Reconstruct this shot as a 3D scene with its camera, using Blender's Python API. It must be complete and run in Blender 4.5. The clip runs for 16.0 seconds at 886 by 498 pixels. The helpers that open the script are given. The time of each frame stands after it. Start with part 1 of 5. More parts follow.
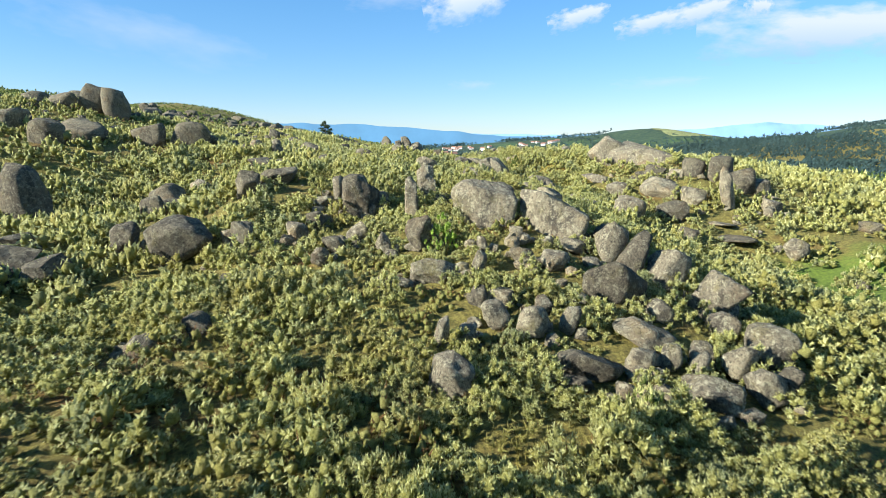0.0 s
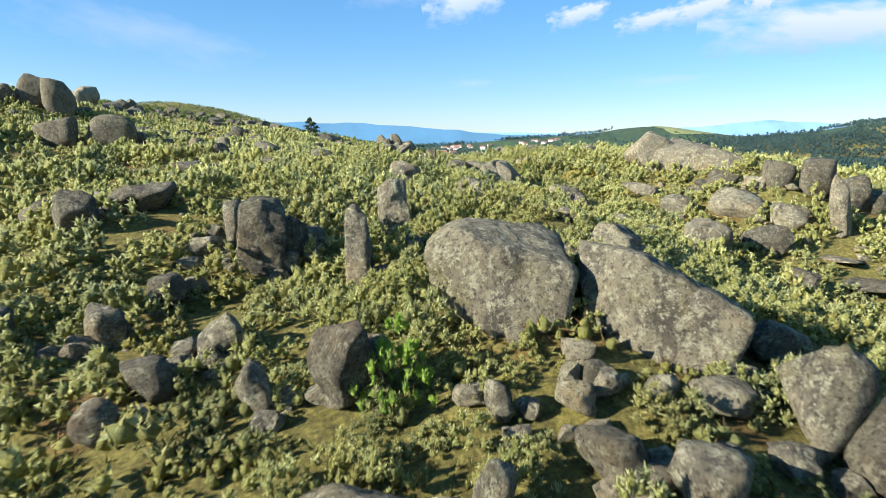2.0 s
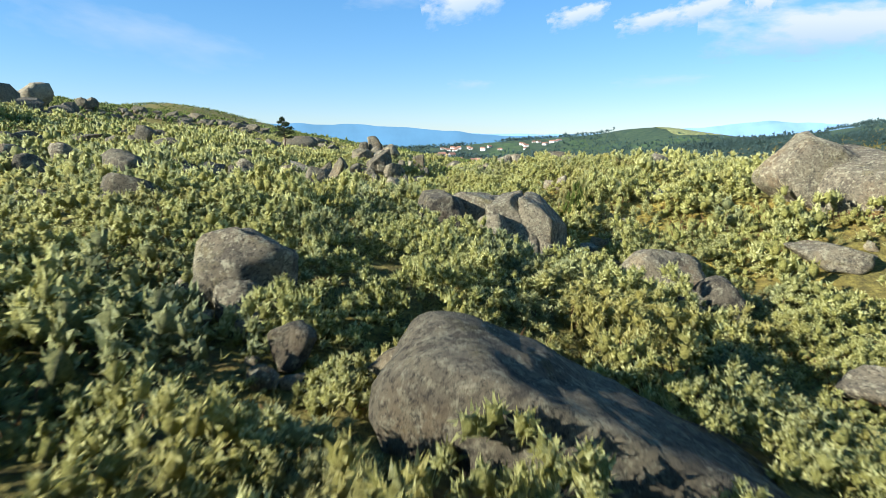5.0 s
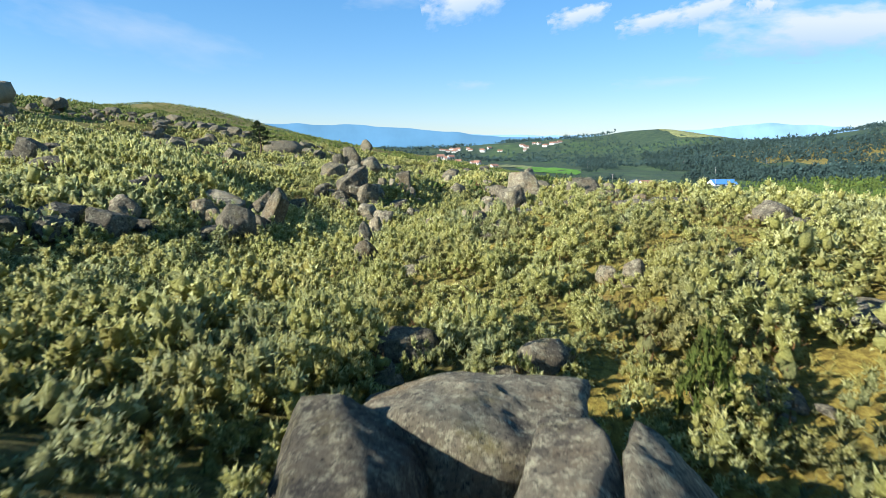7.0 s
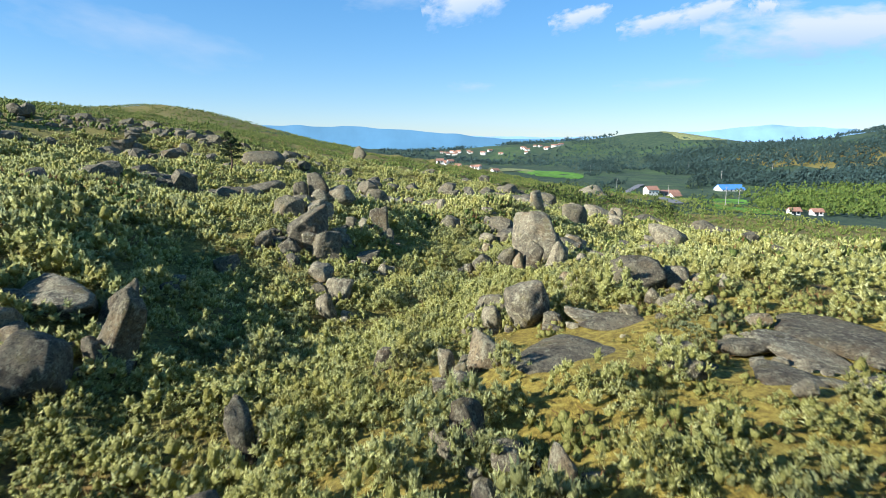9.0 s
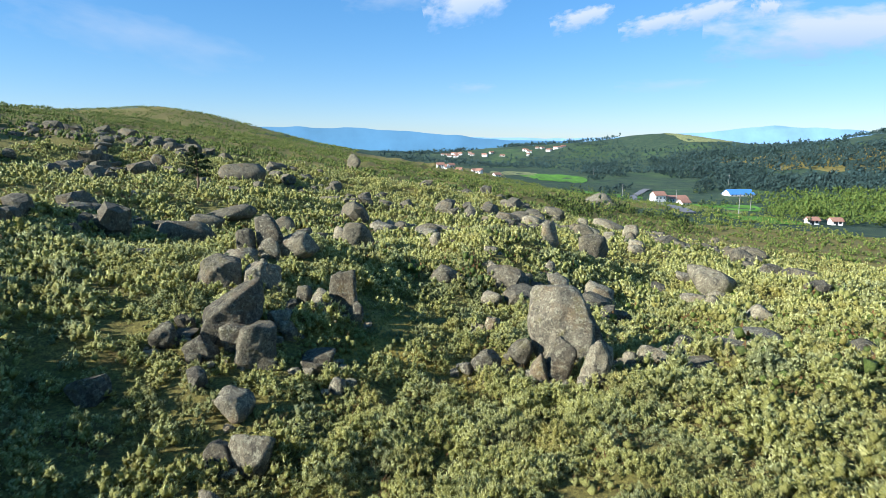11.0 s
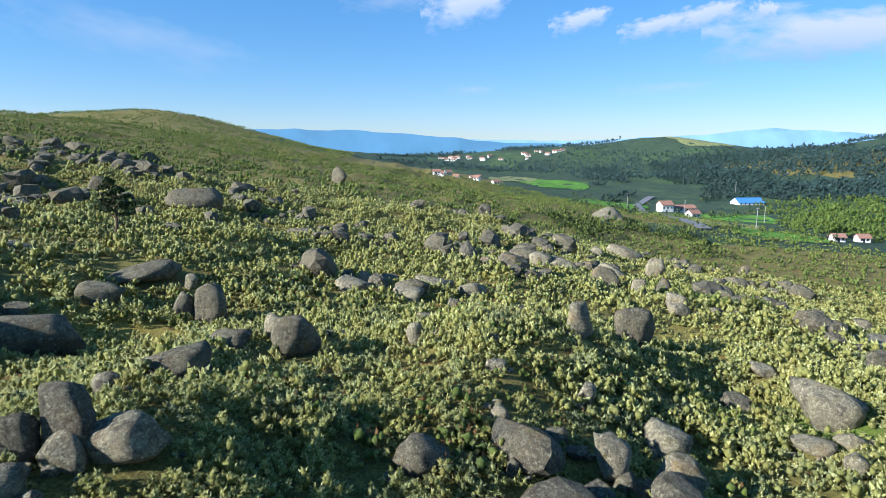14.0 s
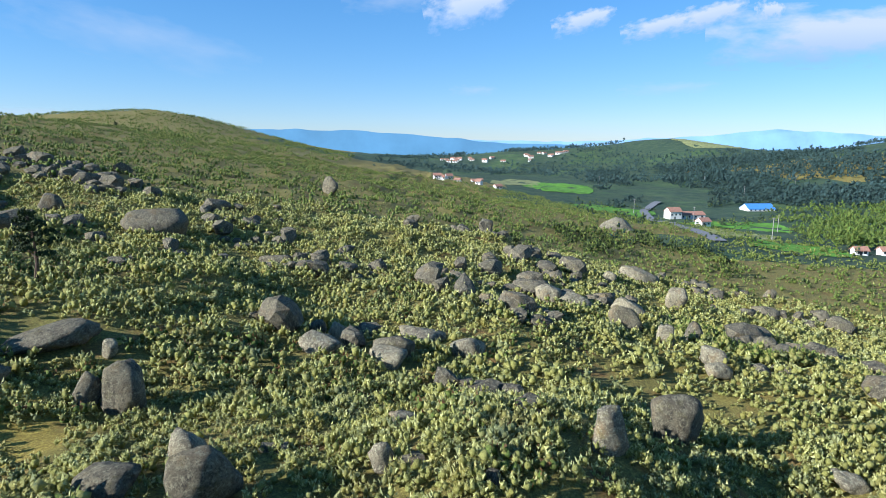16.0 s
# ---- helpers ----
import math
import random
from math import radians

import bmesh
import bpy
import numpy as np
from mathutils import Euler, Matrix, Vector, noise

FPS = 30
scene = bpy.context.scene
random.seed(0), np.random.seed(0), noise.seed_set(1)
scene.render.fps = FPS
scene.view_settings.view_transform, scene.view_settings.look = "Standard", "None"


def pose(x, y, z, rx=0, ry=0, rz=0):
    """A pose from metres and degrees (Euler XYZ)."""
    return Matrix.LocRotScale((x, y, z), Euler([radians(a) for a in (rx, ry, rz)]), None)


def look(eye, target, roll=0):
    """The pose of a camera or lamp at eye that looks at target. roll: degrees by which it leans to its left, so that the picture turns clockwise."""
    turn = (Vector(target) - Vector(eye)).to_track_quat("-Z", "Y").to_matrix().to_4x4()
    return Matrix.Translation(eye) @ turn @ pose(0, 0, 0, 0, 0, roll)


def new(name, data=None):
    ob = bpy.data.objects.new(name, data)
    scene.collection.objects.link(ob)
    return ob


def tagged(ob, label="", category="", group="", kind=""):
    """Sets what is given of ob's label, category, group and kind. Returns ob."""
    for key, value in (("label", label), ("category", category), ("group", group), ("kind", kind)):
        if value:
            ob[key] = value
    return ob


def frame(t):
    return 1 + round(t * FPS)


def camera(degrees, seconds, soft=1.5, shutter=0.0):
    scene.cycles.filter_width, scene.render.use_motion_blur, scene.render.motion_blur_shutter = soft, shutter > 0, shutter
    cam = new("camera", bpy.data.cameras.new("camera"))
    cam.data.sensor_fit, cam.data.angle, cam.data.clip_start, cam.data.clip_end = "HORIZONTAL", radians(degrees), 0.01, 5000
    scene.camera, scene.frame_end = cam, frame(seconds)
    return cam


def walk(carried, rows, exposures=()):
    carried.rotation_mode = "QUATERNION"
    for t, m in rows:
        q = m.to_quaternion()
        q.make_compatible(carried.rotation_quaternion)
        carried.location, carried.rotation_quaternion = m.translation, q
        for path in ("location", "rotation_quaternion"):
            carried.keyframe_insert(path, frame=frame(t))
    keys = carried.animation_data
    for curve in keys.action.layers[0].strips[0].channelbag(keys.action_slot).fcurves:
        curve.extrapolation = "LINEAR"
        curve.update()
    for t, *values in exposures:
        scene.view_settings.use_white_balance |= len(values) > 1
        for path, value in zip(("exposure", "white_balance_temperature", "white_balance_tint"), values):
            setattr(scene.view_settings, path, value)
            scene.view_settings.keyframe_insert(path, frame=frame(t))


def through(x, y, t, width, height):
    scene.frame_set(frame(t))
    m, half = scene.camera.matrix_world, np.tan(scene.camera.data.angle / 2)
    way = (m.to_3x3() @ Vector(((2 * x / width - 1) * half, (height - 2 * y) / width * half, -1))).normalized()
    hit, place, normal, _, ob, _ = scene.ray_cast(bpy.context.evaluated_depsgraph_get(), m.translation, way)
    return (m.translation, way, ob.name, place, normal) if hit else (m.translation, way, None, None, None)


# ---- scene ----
cam = camera(74, 16.0, soft=0.9, shutter=0.2)
PATH = [
    (0.0, pose(-0.005, -0.011, -0.061, 79.445, -0.054, 0.040)),
    (0.5, pose(0.186, 4.036, -0.092, 79.445, -0.039, 0.012)),
    (1.0, pose(0.386, 8.044, -0.125, 79.416, 0.006, 0.028)),
    (1.5, pose(0.567, 12.083, -0.149, 79.356, 0.051, 0.032)),
    (2.0, pose(0.766, 16.135, -0.200, 79.324, 0.091, -0.006)),
    (2.5, pose(0.964, 20.166, -0.258, 79.317, 0.124, -0.025)),
    (3.0, pose(1.185, 24.214, -0.365, 79.369, 0.148, -0.010)),
    (3.5, pose(1.410, 28.217, -0.407, 79.413, 0.147, -0.021)),
    (4.0, pose(1.642, 32.223, -0.307, 79.438, 0.222, -0.016)),
    (6.5, pose(2.944, 52.197, 1.002, 79.433, -0.015, -0.038)),
    (7.0, pose(3.227, 56.258, 1.454, 79.495, -0.066, -0.046)),
    (7.5, pose(3.506, 60.193, 2.014, 79.533, -0.119, -0.060)),
    (8.0, pose(3.836, 64.102, 2.591, 79.567, -0.097, -0.060)),
    (8.5, pose(4.173, 67.941, 3.154, 79.611, -0.058, -0.097)),
    (9.0, pose(4.480, 71.765, 3.752, 79.623, -0.095, 0.024)),
    (9.5, pose(4.739, 75.571, 4.331, 79.685, -0.108, 0.084)),
    (12.0, pose(5.629, 94.548, 7.449, 79.722, -0.038, 0.182)),
    (12.5, pose(5.795, 98.503, 8.024, 79.793, -0.046, 0.111)),
    (13.0, pose(6.001, 102.432, 8.591, 79.832, -0.045, 0.005)),
    (13.5, pose(6.258, 106.362, 9.208, 79.855, -0.096, -0.103)),
    (14.0, pose(6.526, 110.084, 9.882, 79.868, -0.100, -0.037)),
    (14.5, pose(6.839, 113.726, 10.527, 79.894, -0.183, -0.009)),
    (15.0, pose(7.182, 117.390, 11.265, 79.875, -0.229, 0.047)),
    (15.5, pose(7.550, 120.983, 11.862, 79.890, -0.235, 0.136)),
    (16.0, pose(7.893, 124.663, 12.555, 79.871, -0.256, 0.201)),
]
walk(cam, PATH, [(0, 1.31, 5780, 10), (8, 1.25, 5720, 10), (12, 1.11, 5400, 11), (16, 1.07, 5310, 12)])

# ---- light ----
SUN_TO = Vector((-0.87, -0.36, 0.41)).normalized()      # towards the sun
sun_data = bpy.data.lights.new("sun", "SUN")
sun_data.energy, sun_data.angle, sun_data.color = 5.6, radians(0.6), (1.0, 0.92, 0.76)
sun = new("sun", sun_data)
sun.matrix_world = look((0, 0, 300), Vector((0, 0, 300)) - SUN_TO)
world = bpy.data.worlds.new("sky")
scene.world = world
world.use_nodes = True
wn = world.node_tree.nodes
sky = wn.new("ShaderNodeTexSky")
sky.sky_type, sky.sun_disc = "NISHITA", False
sky.sun_elevation = math.asin(SUN_TO.z)
sky.sun_rotation = math.atan2(SUN_TO.x, SUN_TO.y)
sky.altitude, sky.air_density, sky.dust_density, sky.ozone_density = 900, 1.1, 0.05, 6.0
wn["Background"].inputs["Strength"].default_value = 0.13
even = wn.new("ShaderNodeGamma")
even.inputs["Gamma"].default_value = 0.62
rich = wn.new("ShaderNodeHueSaturation")
rich.inputs["Saturation"].default_value = 1.32
world.node_tree.links.new(sky.outputs[0], even.inputs["Color"])
world.node_tree.links.new(even.outputs[0], rich.inputs["Color"])
world.node_tree.links.new(rich.outputs[0], wn["Background"].inputs[0])


# ---- materials ----
class Mat:
    """A node material with short helpers."""

    def __init__(self, name, rough=0.9):
        self.m = bpy.data.materials.new(name)
        self.m.use_nodes = True
        self.t = self.m.node_tree
        self.n = self.t.nodes
        self.b = self.n["Principled BSDF"]
        self.b.inputs["Roughness"].default_value = rough
        self.b.inputs["Specular IOR Level"].default_value = 0.25
        self.co = self.n.new("ShaderNodeTexCoord").outputs["Object"]

    def link(self, a, b):
        self.t.links.new(a, b)

    def coords(self, kind):
        self.co = self.n.new("ShaderNodeNewGeometry").outputs["Position"] if kind == "world" else self.co
        return self

    def noise(self, scale, detail=4, rough=0.6, stretch=None):
        t = self.n.new("ShaderNodeTexNoise")
        t.inputs["Scale"].default_value, t.inputs["Detail"].default_value, t.inputs["Roughness"].default_value = scale, detail, rough
        co = self.co
        if stretch:
            s = self.n.new("ShaderNodeMapping")
            s.inputs["Scale"].default_value = stretch
            self.link(co, s.inputs["Vector"])
            co = s.outputs[0]
        self.link(co, t.inputs["Vector"])
        return t.outputs["Fac"]

    def cells(self, scale, feature="F1"):
        t = self.n.new("ShaderNodeTexVoronoi")
        t.feature = feature
        t.inputs["Scale"].default_value = scale
        self.link(self.co, t.inputs["Vector"])
        return t.outputs["Distance"]

    def ramp(self, fac, *stops):
        r = self.n.new("ShaderNodeValToRGB")
        while len(r.color_ramp.elements) < len(stops):
            r.color_ramp.elements.new(0.5)
        for e, (p, c) in zip(r.color_ramp.elements, stops):
            e.position, e.color = p, (*c, 1) if len(c) == 3 else c
        self.link(fac, r.inputs[0])
        return r.outputs[0]

    def step(self, fac, a, b):
        r = self.n.new("ShaderNodeMapRange")
        r.inputs[1].default_value, r.inputs[2].default_value = a, b
        self.link(fac, r.inputs[0])
        return r.outputs[0]

    def mix(self, fac, a, b, how="MIX"):
        x = self.n.new("ShaderNodeMix")
        x.data_type, x.blend_type = "RGBA", how
        for sock, v in ((x.inputs[0], fac), (x.inputs[6], a), (x.inputs[7], b)):
            if isinstance(v, (int, float)):
                sock.default_value = v
            elif isinstance(v, tuple):
                sock.default_value = (*v, 1)
            else:
                self.link(v, sock)
        return x.outputs[2]

    def colour(self, c):
        if isinstance(c, tuple):
            self.b.inputs["Base Color"].default_value = (*c, 1)
        else:
            self.link(c, self.b.inputs["Base Color"])
        return self

    def bump(self, height, strength=0.5, distance=0.05):
        x = self.n.new("ShaderNodeBump")
        x.inputs["Strength"].default_value, x.inputs["Distance"].default_value = strength, distance
        self.link(height, x.inputs["Height"])
        self.link(x.outputs[0], self.b.inputs["Normal"])
        return self

    def island(self):
        return self.n.new("ShaderNodeNewGeometry").outputs["Random Per Island"]

    def rnd(self):
        return self.n.new("ShaderNodeObjectInfo").outputs["Random"]


def granite(name, tone):
    """Lichened granite; tone scales how pale its colour is."""
    k = Mat(name, 0.92).coords("world")
    base = k.ramp(k.noise(0.8, 6, 0.65), (0.32, (0.15, 0.13, 0.1)), (0.5, (0.25, 0.222, 0.165)), (0.68, (0.34, 0.3, 0.215)))
    base = k.mix(k.step(k.rnd(), 0.3, 1.4), base, k.mix(0.6, base, (0.09, 0.08, 0.075)))
    dark = k.step(k.noise(1.3, 8, 0.75, (1, 1, 0.45)), 0.51, 0.6)
    base = k.mix(dark, base, k.mix(0.75, base, (0.06, 0.054, 0.05)))
    warm = k.step(k.noise(0.5, 4, 0.55), 0.54, 0.7)
    base = k.mix(warm, base, k.mix(0.5, base, (0.32, 0.21, 0.1)))
    moss = k.step(k.noise(0.9, 6, 0.7), 0.55, 0.7)
    base = k.mix(moss, base, k.mix(0.55, base, (0.19, 0.17, 0.04)))
    crust = k.step(k.noise(4.2, 9, 0.82), 0.51, 0.59)
    base = k.mix(crust, base, k.mix(0.8, base, (0.5, 0.48, 0.36)))
    spots = k.step(k.cells(9), 0.2, 0.1)
    base = k.mix(k.mix(1.0, spots, k.step(k.noise(2.2, 3, 0.6), 0.45, 0.6), "MULTIPLY"), base, (0.5, 0.48, 0.37))
    pits = k.noise(11, 8, 0.85)
    base = k.mix(k.step(pits, 0.5, 0.4), base, k.mix(0.85, base, (0.03, 0.028, 0.026)))
    k.colour(k.mix(1.0, base, (tone * 1.05, tone, tone * 0.86), "MULTIPLY"))
    h = k.mix(0.45, k.mix(0.4, k.noise(1.8, 9, 0.72), k.noise(7, 7, 0.75)), pits)
    return k.bump(h, 1.0, 0.3).m


def heath_ground():
    """Heath floor near by; meadows, scrub and woods' floor far off."""
    k = Mat("heath_ground", 0.95).coords("world")
    grass = k.ramp(k.noise(6, 7, 0.8), (0.36, (0.07, 0.062, 0.015)), (0.5, (0.21, 0.175, 0.04)), (0.64, (0.37, 0.31, 0.08)))
    rust = k.ramp(k.noise(9, 4, 0.7), (0.36, (0.1, 0.055, 0.02)), (0.64, (0.32, 0.18, 0.05)))
    green = k.ramp(k.noise(8, 7, 0.8), (0.36, (0.06, 0.07, 0.015)), (0.64, (0.22, 0.23, 0.05)))
    c = k.mix(k.step(k.noise(0.23, 4, 0.65), 0.54, 0.68), grass, rust)
    c = k.mix(k.step(k.noise(0.11, 6, 0.7), 0.57, 0.72), c, green)
    litter = k.step(k.noise(3.5, 7, 0.75), 0.46, 0.58)
    c = k.mix(litter, c, k.mix(0.5, c, (0.07, 0.055, 0.02)))
    ochre = k.ramp(k.noise(5, 6, 0.75), (0.36, (0.12, 0.085, 0.016)), (0.5, (0.27, 0.2, 0.034)), (0.64, (0.42, 0.34, 0.07)))
    turf = k.ramp(k.noise(5, 6, 0.75), (0.3, (0.06, 0.09, 0.012)), (0.7, (0.2, 0.27, 0.035)))
    for cx, cy, r, what in ((13, 85, 13, ochre), (1, 121, 5, ochre), (-23, 160, 7, ochre), (11, 66, 7, ochre), (28, 34, 9, turf), (33, 152, 7, turf), (80, 215, 48, ochre)):
        flat = k.n.new("ShaderNodeVectorMath")
        flat.operation = "MULTIPLY"
        flat.inputs[1].default_value = (1, 1, 0)
        k.link(k.co, flat.inputs[0])
        away = k.n.new("ShaderNodeVectorMath")
        away.operation = "DISTANCE"
        away.inputs[1].default_value = (cx, cy, 0)
        k.link(flat.outputs[0], away.inputs[0])
        rough = k.n.new("ShaderNodeMath")
        rough.operation = "MULTIPLY_ADD"
        rough.inputs[1].default_value = r * 1.6
        k.link(k.noise(0.35, 5, 0.65), rough.inputs[0])
        k.link(away.outputs["Value"], rough.inputs[2])
        c = k.mix(k.step(rough.outputs[0], r * 1.95, r * 1.5), c, what)
    k.colour(c)
    return k.bump(k.noise(6, 8, 0.8), 1.0, 0.16).m


def valley_floor():
    """Meadows, scrub and clearings of the wide valley."""
    k = Mat("valley_floor", 0.95).coords("world")
    grass = k.ramp(k.noise(0.05, 5, 0.7), (0.3, (0.03, 0.065, 0.028)), (0.5, (0.06, 0.105, 0.035)), (0.7, (0.11, 0.13, 0.055)))
    scrub = k.ramp(k.noise(0.09, 5, 0.7), (0.35, (0.02, 0.045, 0.03)), (0.65, (0.06, 0.085, 0.04)))
    c = k.mix(k.step(k.noise(0.011, 5, 0.65), 0.36, 0.5), grass, scrub)
    k.colour(c)
    return k.bump(k.noise(0.3, 5, 0.7), 0.6, 2.0).m


def foliage(name, dark, mid, pale, through=0.25, grit=17):
    k = Mat(name, 0.75).coords("world")
    c = k.ramp(k.noise(0.55, 3, 0.6), (0.34, dark), (0.5, mid), (0.66, pale))
    c2 = k.ramp(k.island(), (0.0, dark), (0.5, mid), (1.0, pale))
    c = k.mix(0.4, c, c2)
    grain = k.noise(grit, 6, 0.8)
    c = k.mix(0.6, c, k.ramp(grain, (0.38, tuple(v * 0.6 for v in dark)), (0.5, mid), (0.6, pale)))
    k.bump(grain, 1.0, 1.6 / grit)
    grey = tuple(0.55 * (mid[0] + mid[1] + mid[2]) / 3 * f for f in (0.95, 1.15, 0.75))
    c = k.mix(k.step(k.noise(0.33, 3, 0.6), 0.5, 0.68), c, k.mix(0.55, c, grey))
    c = k.mix(k.step(k.noise(0.21, 3, 0.6, (1.3, 1, 1)), 0.52, 0.66), c, k.mix(0.4, c, (mid[0] * 0.8, mid[1] * 0.62, mid[2] * 0.4)))
    k.colour(c)
    t = k.n.new("ShaderNodeBsdfTranslucent")
    k.link(c, t.inputs["Color"])
    mixed = k.n.new("ShaderNodeMixShader")
    mixed.inputs[0].default_value = through
    k.link(k.b.outputs[0], mixed.inputs[1])
    k.link(t.outputs[0], mixed.inputs[2])
    k.link(mixed.outputs[0], k.n["Material Output"].inputs["Surface"])
    return k.m


def plain(name, c, rough=0.8, spread=0.15, scale=3.0):
    k = Mat(name, rough)
    lo, hi = tuple(v * (1 - spread) for v in c), tuple(min(1, v * (1 + spread)) for v in c)
    k.colour(k.ramp(k.noise(scale, 4), (0.35, lo), (0.65, hi)))
    return k.m


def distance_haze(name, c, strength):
    """Far hills, a backdrop: haze of kilometres of air put into glowing colour."""
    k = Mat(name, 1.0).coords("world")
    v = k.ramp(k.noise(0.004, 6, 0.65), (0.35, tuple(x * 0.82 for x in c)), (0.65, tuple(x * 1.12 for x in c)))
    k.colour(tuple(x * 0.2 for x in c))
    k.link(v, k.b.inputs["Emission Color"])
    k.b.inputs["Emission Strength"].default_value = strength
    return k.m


ROCK = granite("granite", 1.02)
# the dome's own dark grey; on left-hand rocks, shade put into the colour
DARK_ROCK = granite("dark_granite", 0.62)
GROUND = heath_ground()
VALLEY = valley_floor()
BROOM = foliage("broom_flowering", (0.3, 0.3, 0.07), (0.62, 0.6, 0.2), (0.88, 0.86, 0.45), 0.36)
# darker broom tone for the puffs and some of the sprigs
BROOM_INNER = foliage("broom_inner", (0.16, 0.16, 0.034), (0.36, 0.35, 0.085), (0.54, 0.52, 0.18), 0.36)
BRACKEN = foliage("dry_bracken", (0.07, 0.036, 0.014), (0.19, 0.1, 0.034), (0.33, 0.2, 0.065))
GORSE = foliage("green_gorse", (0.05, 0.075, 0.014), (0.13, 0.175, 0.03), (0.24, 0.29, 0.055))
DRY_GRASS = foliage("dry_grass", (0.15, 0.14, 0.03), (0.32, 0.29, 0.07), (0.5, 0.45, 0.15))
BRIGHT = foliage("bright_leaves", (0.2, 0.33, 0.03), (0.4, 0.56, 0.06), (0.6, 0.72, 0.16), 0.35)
PINE = foliage("pine_needles", (0.015, 0.026, 0.008), (0.035, 0.055, 0.014), (0.07, 0.09, 0.025), 0.12)
# dark woods; cloud shade and valley haze are put into their colour
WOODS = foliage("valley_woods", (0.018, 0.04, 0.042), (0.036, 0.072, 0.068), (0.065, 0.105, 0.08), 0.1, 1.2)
# woods farther off, with more haze put into the colour
HAZED_WOODS = foliage("hazed_woods", (0.035, 0.075, 0.08), (0.06, 0.115, 0.115), (0.1, 0.15, 0.12), 0.1, 1.2)
SPRING = foliage("spring_woods", (0.06, 0.11, 0.02), (0.11, 0.18, 0.03), (0.2, 0.27, 0.06), 0.2, 2.0)
BARK = plain("bark", (0.09, 0.06, 0.04), 0.9, 0.4, 20)
MEADOW = plain("meadow_grass", (0.1, 0.22, 0.02), 0.95, 0.35, 0.12)
OCHRE = plain("dry_meadow", (0.2, 0.21, 0.08), 0.95, 0.35, 0.2)
ASPHALT = plain("asphalt", (0.16, 0.16, 0.17), 0.9, 0.2, 1)
PLASTER = plain("white_plaster", (0.75, 0.72, 0.66), 0.85, 0.08, 1)
CLAY = plain("clay_tiles", (0.3, 0.16, 0.11), 0.85, 0.25, 2)
BLUE_SHEET = plain("blue_sheet_roof", (0.08, 0.22, 0.5), 0.5, 0.1, 1)
DARK_PANE = plain("dark_opening", (0.03, 0.035, 0.04), 0.3, 0.2, 1)
POLE = plain("weathered_pole", (0.3, 0.28, 0.26), 0.8, 0.2, 3)


# ---- the lie of the land ----
def lattice(ix, iy, seed):
    h = (ix.astype(np.int64) * 374761393 + iy.astype(np.int64) * 668265263 + seed * 974634777) & 0x7FFFFFFF
    h = ((h ^ (h >> 13)) * 1274126177) & 0x7FFFFFFF
    return ((h ^ (h >> 16)) & 0xFFFF) / 65535.0


def waves(x, y, size, seed=0):
    """Smooth value noise between -1 and 1, with cells of that size."""
    x, y = np.asarray(x, float) / size, np.asarray(y, float) / size
    ix, iy = np.floor(x), np.floor(y)
    fx, fy = x - ix, y - iy
    fx, fy = fx * fx * (3 - 2 * fx), fy * fy * (3 - 2 * fy)
    a, b = lattice(ix, iy, seed), lattice(ix + 1, iy, seed)
    c, d = lattice(ix, iy + 1, seed), lattice(ix + 1, iy + 1, seed)
    return 2 * ((a * (1 - fx) + b * fx) * (1 - fy) + (c * (1 - fx) + d * fx) * fy) - 1


# knolls and hollows of the heath: x, y, radius, height
KNOLLS_SOUTH = [(50, 100, 60, 13.71), (-10, 40, 30, 1.42), (10, 220, 60, 2.27), (-2, 100, 9, -2.74), (10, 10, 16, 0.47), (4, 40, 9, 2.84), (-30, 80, 16, 2.67), (20,
    70, 16, 2.71), (-30, 140, 30, 2.53), (20, 130, 16, -2.08), (10, 160, 16, 2.06), (90, 300, 60, -2.22), (50, 40, 30, 4.25), (22, 40, 9, -2.09), (-8, 64,
    9, 2.14), (10, 82, 9, 1.39), (-20, 160, 16, -1.78)]
KNOLLS_NORTH = [(-10, 200, 16, -2.21), (-8, 52, 9, 1.73), (4, 28, 9, 2.11), (4, 58, 9, 1.76), (-14, 88, 9, 0.68), (10, 190, 16, 2.57), (-80, 230, 16, -1.19), (50,
    -20, 60, 4.79), (-8, 40, 9, 1.65), (50, 180, 30, 1.8), (-30, 190, 16, 1.06), (10, 260, 30, 1.19), (16, 58, 9, -0.83), (-20, 70, 9, 0.94), (-50, 240,
    30, 0.61), (10, 94, 9, 0.94), (-30, 100, 30, 1.56), (-2, 37, 7, -1), (-4, 34, 4, -0.8), (5, 60, 5, -0.5)]
